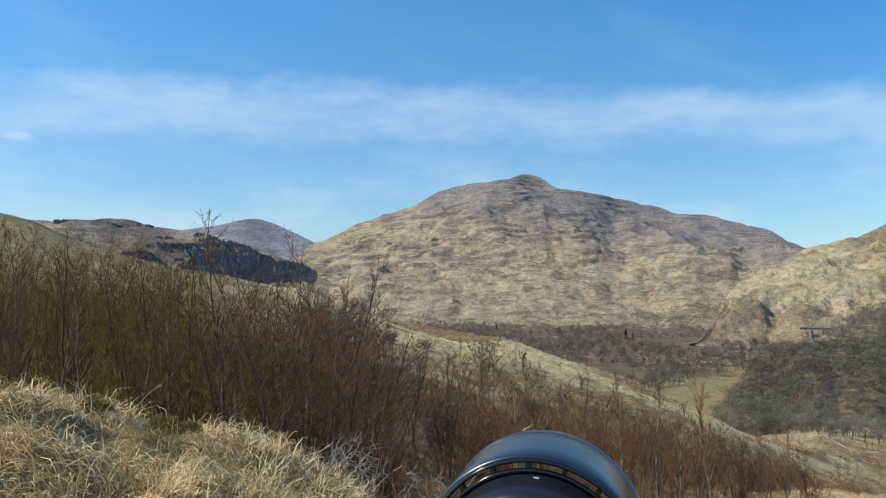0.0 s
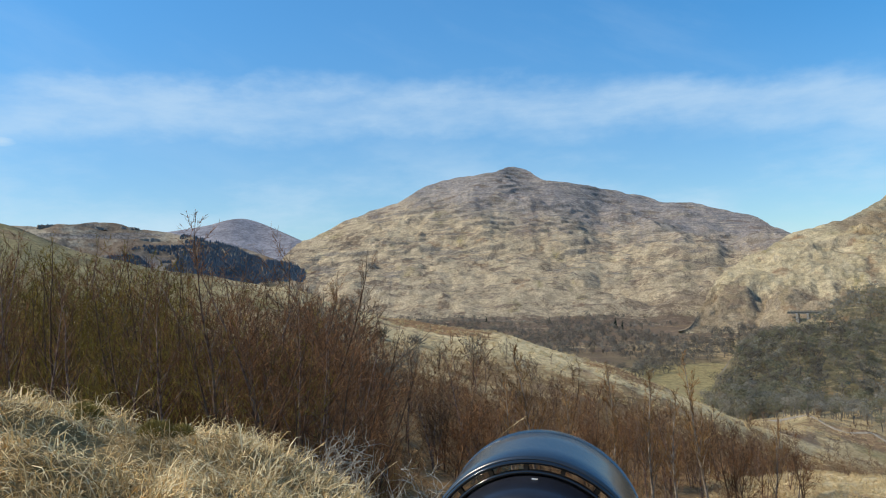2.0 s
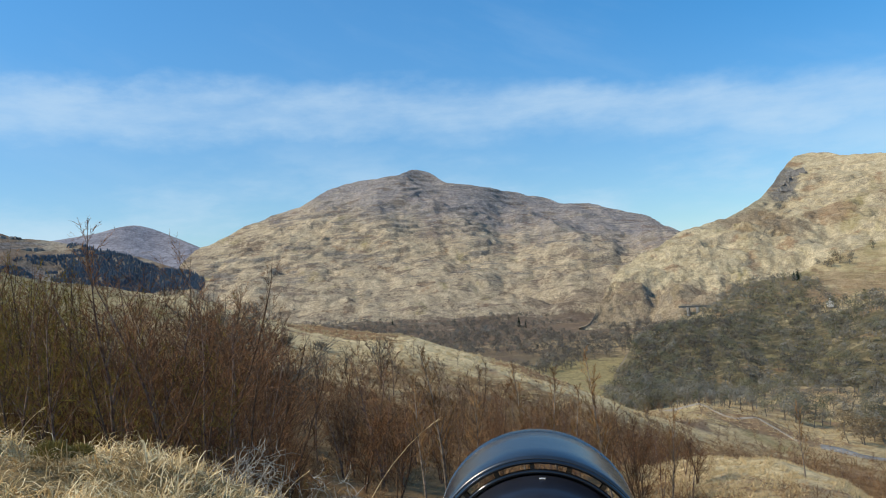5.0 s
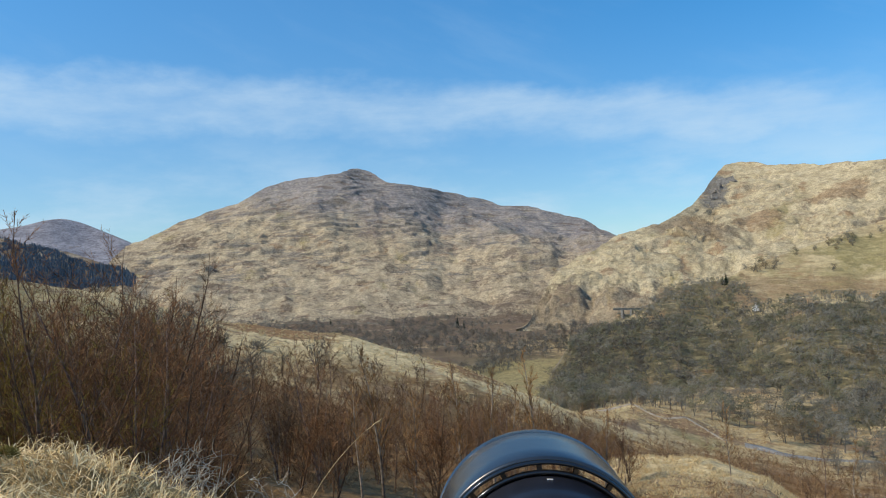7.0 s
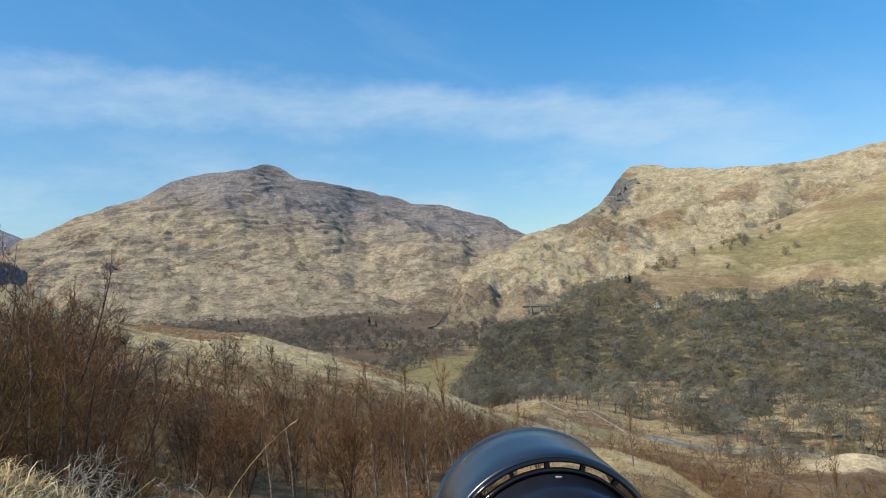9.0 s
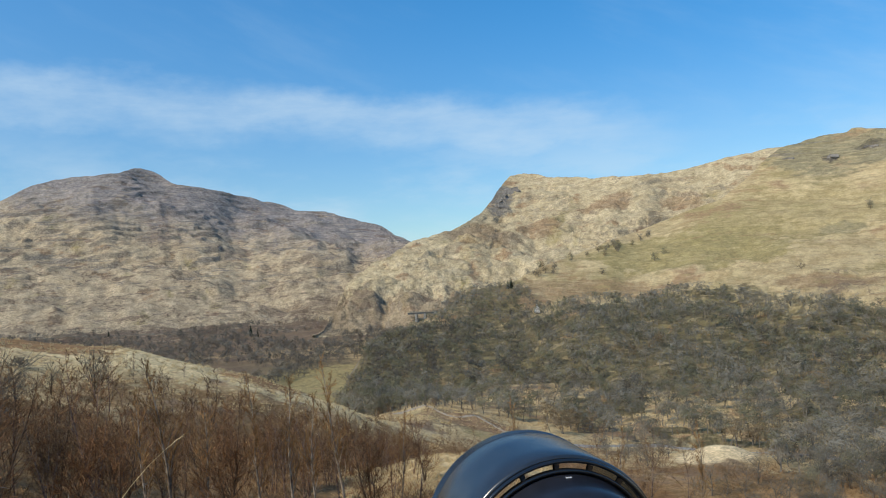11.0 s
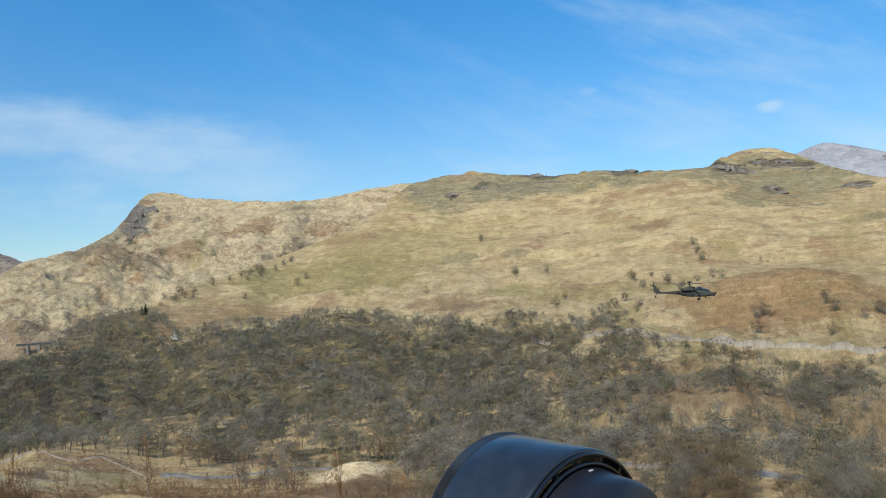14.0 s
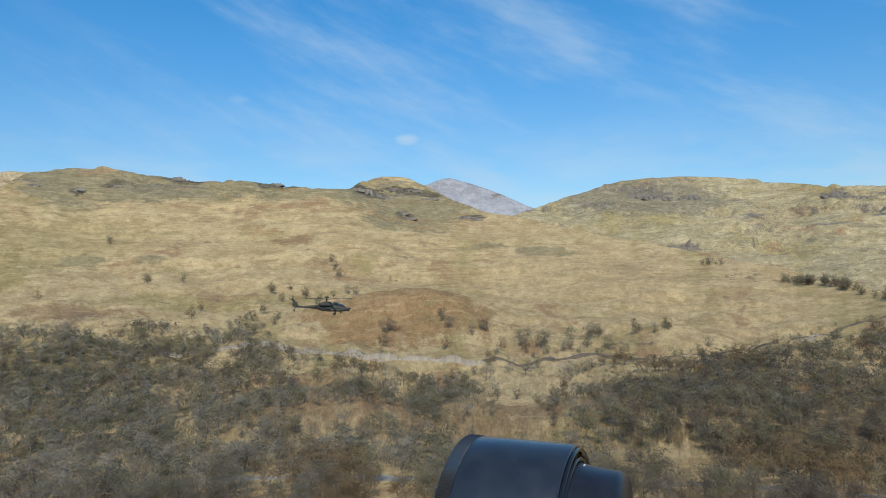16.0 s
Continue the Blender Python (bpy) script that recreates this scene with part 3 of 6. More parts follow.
build_ground()
REACH_BIG = [(-14, 215), (-12.7, 235), (-10, 285), (-8, 350), (-6, 420), (-4.5, 480), (-3, 560), (-1.5, 650), (0, 760), (2, 900), (4, 1050), (6, 1200), (8.8, 1420)]
hill("hillside_north", 12, 140, 0.29, 225,
     [(12, -11), (18.5, -10), (20.5, -8), (22.5, -5), (24, -4.0), (26.5, -3.2), (29, -1.9), (30.7, -0.85), (34, -0.4), (36.7, 0.66), (40.3, 1.76), (43.4, 2.9), (47, 4.2), (49.6, 4.85), (51.6, 6.2), (52.7, 7.2),
      (54, 8), (56.5, 8.5), (59.2, 8.72), (62, 8.3), (65, 7.97), (68, 8.07), (71.4, 7.7), (76.1, 7.55), (76.9, 8.07), (78.6, 8.44), (80.6, 8.4), (82.1, 7.8),
      (84, 6.75), (86.3, 5.8), (90.2, 5), (97, 3.4), (101, 2.5), (108.5, 0.8), (114, -0.8), (120, -2), (140, -4)],
     -13.2, REACH_BIG, (95.0, 3.2, 5, False), M_BIG, "broad straw and green hillside above the bare wood", seed=11,
     lumps=((80.5, 610.0, 7.0, 62.0, 21.0), (92.0, 560.0, 5.0, 60.0, -4.0)), crags=(24.0, 20.0, 60.0, 0.72, 6.0), knolls=((75.0, 2.6, 1.8, 0.5), (190.0, 6.0, 1.3, 0.3)))
hill("hill_crag", 18.6, 66, 0.13, 210,
     [(18.6, -3.56), (19.4, -3.3), (20.3, -1.8), (21.9, 0.86), (24.3, 2.04), (26.4, 3.03), (30.2, 3.93), (31.6, 4.8), (33.1, 6.2), (33.8, 7.3), (34.4, 7.9), (35.4, 8.05), (37.1, 7.7), (40.6, 7.2),
      (44.1, 7.07), (47.6, 7.16), (50.2, 7.68), (53.6, 8), (58, 8), (66, 7)],
     -3.6, [(-3.6, 775), (0, 1000), (2, 1150), (4, 1350), (6, 1500), (8.1, 1650)], (140.0, 10.0, 7, True), M_CRAG,
     "pale grassy hill with a dark rock crag at its end", seed=23, crags=(24.0, 8.0, 90.0, 0.25, 0.5), knolls=((120.0, 11.0, 0.9, 0.5), (50.0, 3.0, 1.5, 0.7)))
hill("mountain_main", -17, 36, 0.15, 310,
     [(-17, -1), (-12.5, 1.2), (-10.6, 3.16), (-9.3, 4.07), (-7.6, 4.62), (-4.5, 6.12), (-2, 6.75), (-0.5, 7.7), (2, 8.58), (3.6, 8.7), (5.3, 8.84), (6.4, 9.14), (7.4, 9.15),
      (8.4, 8.66), (9.1, 8.06), (11, 7.83), (13.6, 7.5), (15.3, 6.93), (17.7, 6.09), (19.8, 5.95), (22.2, 5.19), (24.5, 4.41), (25.4, 3.65), (26.6, 3.08), (30, 1.5), (38, -2)],
     -3.3, [(-3.3, 860), (-2, 1100), (-1, 1350), (0, 1600), (2, 2000), (4, 2350), (6, 2650), (8, 2900), (9.3, 3050)], (300.0, 22.0, 7, True), M_MAIN,
     "bare brown mountain with a craggy grey summit", seed=31, category="mountain", low=0.4, crags=(26.0, 8.0, 150.0, 0.1, 1.0), knolls=((125.0, 11.0, 1.9, 0.2), (60.0, 3.6, 2.2, 0.5), (420.0, 26.0, 0.8, 0.05)), sweep=(5.5, 0.12, 0.2))
hill("hills_left", -48, -6, 0.2, 80,
     [(-48, 4), (-31, 4.86), (-29, 5.08), (-27.2, 5.1), (-26.2, 5.35), (-25.2, 5.3), (-24.1, 5.6), (-22.2, 5.45), (-21.4, 5.1), (-20.3, 5.03), (-19.1, 4.87), (-16.4, 4.2), (-13.5, 3.5), (-10.6, 2.4), (-6, 0)],
     -2.5, [(-2.5, 1500), (0, 1900), (3, 2300), (5.7, 2700)], (240.0, 12.0, 5, True), M_LEFT, "low rocky brown hills with a dark plantation", seed=41, crags=(26.0, 12.0, 120.0, 0.2, 0.5), knolls=((170.0, 13.0, 1.4, 0.4),))
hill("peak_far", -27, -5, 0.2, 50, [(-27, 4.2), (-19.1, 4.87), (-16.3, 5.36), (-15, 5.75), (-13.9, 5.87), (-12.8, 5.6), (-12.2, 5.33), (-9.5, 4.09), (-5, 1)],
     -0.8, [(-0.8, 3300), (3, 3900), (6, 4350)], (500.0, 10.0, 4, False), M_FAR, "distant rounded heather-grey peak, its colour paled by haze", 0.12, 51, "mountain")
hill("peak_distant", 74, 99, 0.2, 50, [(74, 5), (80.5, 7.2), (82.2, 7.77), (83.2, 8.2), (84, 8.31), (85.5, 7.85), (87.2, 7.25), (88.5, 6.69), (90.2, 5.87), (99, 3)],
     -0.8, [(-0.8, 3300), (3, 3900), (8.4, 4500)], (500.0, 16.0, 5, True), M_HAZY, "distant mountain with a pointed top, coloured grey by haze", 0.09, 61, "mountain")
hill("hill_right", 80, 150, 0.22, 105,
     [(80, 1), (87, 4.6), (89.8, 5.57), (91.1, 5.84), (92.4, 6.4), (94.1, 6.94), (96.3, 7.49), (98.3, 7.82), (101, 7.8), (103.5, 7.64), (106.2, 7.22), (108.7, 6.68), (111.5, 6.43), (115, 6.2), (125, 5.6), (150, 5)],
     -2.5, [(-2.5, 1000), (0, 1300), (2, 1600), (4, 1900), (6, 2250), (8, 2500)], (230.0, 10.0, 6, True), M_RIGHT, "broad moorland hill with small dark crags", seed=71, crags=(45.0, 26.0, 130.0, 0.3, 0.5), knolls=((190.0, 12.0, 1.3, 0.4),))
# plain land behind the camera closes the place
hill("hillside_behind", 126, 312, 3.0, 24, [(126, 3), (170, 9), (220, 10), (280, 7), (312, 5)], -1.0, [(-1, 130), (2, 260), (10, 700)],
     (120.0, 2.0, 3, False), M_GROUND, "grassy slope rising behind", seed=81)


# ---------------------------------------------------------------- tools for things
class Geo:
    """Collects tubes, blades and boxes, and becomes one mesh."""

    def __init__(self):
        self.v, self.f = [], []

    def tube(self, points, radii, sides=4, cap=False):
        start = len(self.v)
        for i, p in enumerate(points):
            d = (points[min(i + 1, len(points) - 1)] - points[max(i - 1, 0)]).normalized()
            u = d.cross(Vector((0.31, 0.95, 0.07))).normalized()
            w = d.cross(u)
            for k in range(sides):
                a = 2 * math.pi * k / sides
                self.v.append(p + (u * math.cos(a) + w * math.sin(a)) * radii[i])
        for i in range(len(points) - 1):
            for k in range(sides):
                a, b = start + i * sides + k, start + i * sides + (k + 1) % sides
                self.f.append((a, b, b + sides, a + sides))
        if cap:
            self.f.append(tuple(start + k for k in range(sides))[::-1])
            self.f.append(tuple(start + (len(points) - 1) * sides + k for k in range(sides)))
        return start

    def graft(self, ring, stem):
        """Joins a branch whose first ring begins at one index to a stem's corner at another."""
        self.f.append((ring, ring + 1, stem))

    def sliver(self, p, tip, width, side=None):
        u = (tip - p).cross(side or Vector((random.uniform(-1, 1), random.uniform(-1, 1), random.uniform(-1, 1))))
        if u.length < 1e-9:
            return
        u = u.normalized() * width * 0.5
        n = len(self.v)
        self.v += [p - u, p + u, tip]
        self.f.append((n, n + 1, n + 2))

    def blade(self, points, width, side):
        n = len(self.v)
        for i, p in enumerate(points):
            w = side * width * 0.5 * (1 - 0.85 * i / (len(points) - 1))
            self.v += [p - w, p + w]
        for i in range(len(points) - 1):
            a = n + 2 * i
            self.f.append((a, a + 1, a + 3, a + 2))

    def box(self, m, x, y, z, taper=1.0):
        n = len(self.v)
        for k, (sx, sy, sz) in enumerate([(i, j, l) for l in (-1, 1) for j in (-1, 1) for i in (-1, 1)]):
            t = taper if sz > 0 else 1.0
            self.v.append(m @ Vector((sx * x / 2 * t, sy * y / 2 * t, sz * z / 2)))
        for q in ((0, 2, 3, 1), (4, 5, 7, 6), (0, 1, 5, 4), (2, 6, 7, 3), (0, 4, 6, 2), (1, 3, 7, 5)):
            self.f.append(tuple(n + k for k in q))

    def add(self, other, m):
        n = len(self.v)
        self.v += [m @ p for p in other.v]
        self.f += [tuple(n + k for k in q) for q in other.f]

    def mesh(self, name, mat, smooth=False):
        me = bpy.data.meshes.new(name)
        me.from_pydata([tuple(p) for p in self.v], [], self.f)
        me.materials.append(mat)
        if smooth:
            me.shade_smooth()
        return me


def part(name, geo, mat, parent, label="", smooth=False):
    me = geo if isinstance(geo, bpy.types.Mesh) else geo.mesh(name, mat, smooth)
    ob = new(name, me)
    ob.parent = parent
    return tagged(ob, label) if label else ob


def way(az, up):
    a, u = radians(az), radians(up)
    return Vector((math.sin(a) * math.cos(u), math.cos(a) * math.cos(u), math.sin(u)))


def wander(start, heading, length, steps, bend, lift=0.0):
    points, p, d = [start.copy()], start.copy(), heading.normalized()
    for _ in range(steps):
        d = (d + Vector((random.gauss(0, bend), random.gauss(0, bend), random.gauss(0, bend) + lift))).normalized()
        p = p + d * (length / steps)
        points.append(p.copy())
    return points


def bare_tree(h, girth, limbs, twigs, sub, twig_width, spread=0.45, low=0.22, upright=0.5, stems=1, sides=5, wide_crown=False, fan=0.55, branches=None):
    """A leafless tree of height h at the origin: its wood, and its fine twigs."""
    wood, fine = Geo(), Geo()
    for s in range(stems):
        lean = Vector((random.uniform(-0.22, 0.22), random.uniform(-0.22, 0.22), 1)) if stems > 1 else Vector((random.uniform(-0.08, 0.08), random.uniform(-0.08, 0.08), 1))
        top = h * (1 if s == 0 else random.uniform(0.55, 0.9))
        trunk = wander(Vector((random.uniform(-0.1, 0.1) * s, random.uniform(-0.1, 0.1) * s, -0.25)), lean, top + 0.25, 9, 0.07, 0.05)
        girth_s = girth * (1 if s == 0 else 0.7)
        foot = wood.tube(trunk, [girth_s * (1 - 0.93 * (i / 9) ** 0.9) for i in range(10)], sides)
        if s:
            wood.graft(foot, first)
        else:
            first = foot
        for k in range(limbs):
            t = low + (0.97 - low) * ((k + random.random()) / limbs)
            i = min(int(t * 9), 8)
            base = trunk[i].lerp(trunk[i + 1], t * 9 - i)
            az = random.uniform(0, 360)
            reach = h * spread * (math.sin(math.pi * min(1, 0.25 + t * 0.75)) ** 0.7 if wide_crown else (1.05 - t) ** 0.75) * random.uniform(0.7, 1.15)
            limb = wander(base, way(az, 25 + 50 * upright * random.uniform(0.6, 1.2)), reach, 4, 0.13, 0.10 * upright)
            r0 = max(girth_s * 0.42 * (1.05 - t), twig_width * 0.6)
            arm = wood
            if branches is not None:
                arm = Geo()
                branches.append(arm)
            ring = arm.tube([limb[0], limb[2], limb[4]], [r0, r0 * 0.55, r0 * 0.15], 3)
            if arm is wood:
                wood.graft(ring, foot + i * sides)
            for j in range(twigs):
                u = 0.15 + 0.85 * (j + random.random()) / twigs
                q = min(int(u * 4), 3)
                p = limb[q].lerp(limb[q + 1], u * 4 - q)
                d = (limb[q + 1] - limb[q]).normalized() + Vector((random.gauss(0, fan), random.gauss(0, fan), random.gauss(0.15 * upright, fan * 0.8)))
                tip = p + d.normalized() * reach * random.uniform(0.22, 0.5)
                fine.sliver(p, tip, twig_width * 1.5)
                for _ in range(sub):
                    a = p.lerp(tip, random.uniform(0.2, 0.9))
                    e = d.normalized() + Vector((random.gauss(0, fan), random.gauss(0, fan), random.gauss(0.1, fan * 0.9)))
                    fine.sliver(a, a + e.normalized() * reach * random.uniform(0.1, 0.26), twig_width)
    return wood, fine


def oak(h, count, width, limbs=6, sides=4, coarse=False, skirt=False):
    """A leafless spreading tree: trunk and limbs, and a dome of fine twigs."""
    wood, fine = Geo(), Geo()
    trunk = wander(Vector((0, 0, -0.4)), Vector((random.uniform(-0.1, 0.1), random.uniform(-0.1, 0.1), 1)), h * 0.75, 4, 0.1)
    if coarse:
        wood.tube([trunk[0], trunk[2], trunk[4]], [h * 0.026, h * 0.016, h * 0.003], sides)
    else:
        wood.tube(trunk, [h * 0.026, h * 0.021, h * 0.016, h * 0.010, h * 0.003], sides)
    lobes = []
    for k in range(limbs):
        p = trunk[1 + k % 3]
        az = 360 * (k + random.random()) / limbs
        limb = wander(p, way(az, random.uniform(20, 60)), h * random.uniform(0.32, 0.5), 3, 0.15, 0.08)
        if not coarse:
            wood.graft(wood.tube(limb, [h * 0.012, h * 0.009, h * 0.006, h * 0.002], 3), (1 + k % 3) * sides)
        elif k < 2:
            wood.tube([limb[0], limb[-1]], [h * 0.012, h * 0.003], 3)
        lobes.append((limb[-1] + Vector((0, 0, 0.02 * h)), h * random.uniform(0.18, 0.25)))
    lobes.append((trunk[-1] + Vector((0, 0, 0.05 * h)), h * random.uniform(0.2, 0.26)))
    if skirt:
        for k in range(4):
            lobes.append((Vector((0, 0, h * 0.24)) + way(90 * k + random.uniform(-30, 30), 0) * h * 0.2, h * 0.2))
    heart = Vector((0, 0, h * (0.35 if skirt else 0.45)))
    for i in range(count):
        c, size = lobes[i % len(lobes)]
        d = Vector((random.gauss(0, 1), random.gauss(0, 1), random.gauss(0.25, 0.9))).normalized()
        p = c + d * size * random.random() ** 0.4 * 0.9
        out = (d * 0.5 + (p - heart).normalized() * 0.9 + Vector((random.gauss(0, 0.1), random.gauss(0, 0.1), random.gauss(0, 0.1)))).normalized()
        e = Vector((random.gauss(0, 1), random.gauss(0, 1), random.gauss(0.5, 0.8)))
        e = (e - out * e.dot(out) * 0.92).normalized()
        fine.sliver(p, p + e * size * random.uniform(0.35, 0.7), width * random.uniform(0.6, 1.3), out)
    return wood, fine


def tree_thing(name, geos, bark, twigs, label, category, group, branches=()):
    """One finished tree with its trunk and crown, to be copied."""
    ob = tagged(new(name), label, category, group)
    part("trunk", geos[0], bark, ob, smooth=True)
    for branch in branches:
        part("branch", branch, bark, ob)
    part("crown", geos[1], twigs, ob)
    return ob


def scatter(kinds, places):
    """Stand trees at (azimuth, distance, height), each a copy of one of kinds (thing, its height); the first models become trees too."""
    used = set()
    for az, r, h in places:
        k = random.randrange(len(kinds))
        model, mh = kinds[k]
        m = Matrix.Translation(at(az, r)) @ Matrix.Rotation(random.uniform(0, 6.28), 4, "Z") @ Matrix.Rotation(random.gauss(0, 0.03), 4, "X")
        size = h / mh
        if k in used:
            ob = copy_thing(model, m)
        else:
            used.add(k)
            ob = model
            ob.matrix_basis = m
        ob.scale = (size, size, size)
    for k, (model, mh) in enumerate(kinds):
        if k not in used:
            for o in (*model.children_recursive, model):
                bpy.data.objects.remove(o)


def stuff(name, geo, mat, label, category):
    return tagged(new(name, geo.mesh(name, mat)), label, category, kind="stuff")


def top_height(az, r, el):
    """How tall a thing at that place is if its top stands el degrees above the eye's level."""
    return EYE + r * math.tan(radians(el)) - height(az, r)


# ---------------------------------------------------------------- the grass bank in front
def build_grass():
    g = Geo()
    for _ in range(23000):
        az, r = random.uniform(-40, 1), 2.3 + 6.8 * random.random() ** 0.75
        base = at(az, r)
        clump = float(grid_noise(np.array([base.x * 1.7]), np.array([base.y * 1.7]), 3)[0])
        if clump < -0.35 and random.random() < 0.75:
            continue
        swirl = 320 * float(grid_noise(np.array([base.x * 0.8]), np.array([base.y * 0.8]), 4)[0])
        turn = swirl + random.gauss(0, 60)
        length = random.uniform(0.10, 0.34) * (1 + 0.5 * clump)
        steep = random.uniform(-8, 50) if random.random() < 0.85 else random.uniform(50, 80)
        d0, d1, d2 = way(turn, steep), way(turn + random.gauss(0, 18), steep - 30), way(turn + random.gauss(0, 30), steep - 70)
        lift = Vector((0, 0, random.uniform(-0.03, 0.07)))
        p1 = base + lift + d0 * length * 0.4
        p2 = p1 + d1 * length * 0.35
        p3 = p2 + d2 * length * 0.3
        g.blade([base + lift, p1, p2, p3], random.uniform(0.005, 0.014), way(turn + 90 + random.uniform(-40, 40), random.uniform(-30, 30)))
    stuff("dry_grass", g, M_GRASS, "long bleached dry grass lying in tangled tussocks", "grass")


build_grass()


def build_tuft(az, r, size, label):
    g = Geo()
    for _ in range(1500):
        # short shoots that stand out of a low dome
        a, u = random.uniform(0, 360), 90 - 80 * random.random() ** 0.6
        p = way(a, u) * size * random.uniform(0.38, 0.52)
        p.z *= 0.8
        g.sliver(p, p + way(a + random.gauss(0, 40), u + random.gauss(0, 30)) * size * random.uniform(0.08, 0.22), 0.011)
    ob = tagged(new("moss_tuft", g.mesh("moss_tuft", M_TUFT)), label, "plant", "moss tufts")
    ob.location = at(az, r) + Vector((0, 0, 0.08))


build_tuft(-27.3, 7.6, 0.34, "low rounded yellow-green gorse cushion in dry grass")
build_tuft(-22.5, 7.2, 0.32, "mossy yellow-green tuft in dry grass")
build_tuft(-20.6, 7.3, 0.24, "mossy yellow-green tuft in dry grass")


def build_stem(name, az, r, length, lean_az, label):
    """A single dry grass stem that arches over, with its seed head."""
    ob = tagged(new(name), label, "grass")
    g = Geo()
    p, points = Vector((0, 0, -0.05)), []
    for i in range(10):
        points.append(p.copy())
        p = p + way(lean_az, 78 - 6.0 * i) * length / 9
    g.tube(points, [0.0042 - 0.0003 * i for i in range(10)], 4)
    part("stalk", g, M_GRASS, ob)
    head = Geo()
    for _ in range(14):
        q = points[-1].lerp(points[-2], random.random() * 1.2)
        head.sliver(q, q + way(lean_az + random.gauss(0, 30), random.uniform(0, 50)) * 0.05, 0.006)
    part("seed_head", head, M_GRASS, ob)
    ob.location = at(az, r)


build_stem("grass_stem", -1.6, 7.0, 2.0, 75, "tall dry grass stem arching over the slope")
build_stem("grass_stem", -12.0, 8.3, 0.75, 110, "dry bent grass stem at the bank's edge")
build_stem("grass_stem", -24.5, 8.0, 0.5, 60, "dry bent grass stem at the bank's edge")
build_stem("grass_stem", -7.0, 8.4, 0.9, 100, "dry bent grass stem at the bank's edge")


def build_dead_shrub(az, r, size, label):
    ob = tagged(new("dead_shrub"), label, "shrub", "dead shrubs")
    for _ in range(4):
        g = Geo()
        main = wander(Vector((0, 0, -0.1)), way(random.uniform(0, 360), random.uniform(45, 85)), size, 6, 0.25)
        g.tube(main, [0.015, 0.013, 0.011, 0.009, 0.007, 0.005, 0.002], 5)
        for _ in range(9):
            p = main[random.randint(1, 5)]
            side = wander(p, way(random.uniform(0, 360), random.uniform(-10, 70)), size * random.uniform(0.25, 0.6), 5, 0.35)
            g.tube(side, [0.007, 0.006, 0.005, 0.004, 0.003, 0.0015], 3)
            for _ in range(4):
                q = side[random.randint(1, 4)]
                g.tube(wander(q, way(random.uniform(0, 360), random.uniform(-20, 80)), size * 0.2, 3, 0.35), [0.005, 0.004, 0.003, 0.001], 3)
        part("stem", g, M_LICHEN, ob)
    ob.location = at(az, r)


build_dead_shrub(-7.0, 10.4, 1.7, "dead grey shrub crusted with pale lichen")
build_dead_shrub(-5.2, 10.6, 1.8, "dead grey shrub crusted with pale lichen")
build_dead_shrub(-9.2, 9.8, 1.2, "dead grey shrub crusted with pale lichen")
build_dead_shrub(-3.2, 11.0, 1.7, "dead grey shrub crusted with pale lichen")

# ---------------------------------------------------------------- thicket of young birches behind the bank
TOPS = [(-40, 4.0), (-31, 3.6), (-25, 2.7), (-18, 1.7), (-12, 0.9), (-8, -0.3), (-4, -3.0), (0, -5.4), (6, -6.4), (12, -7.6), (20, -9.0), (30, -11.5), (40, -13)]


def thicket_top(az):
    return float(np.interp(az, *np.array(TOPS).T))


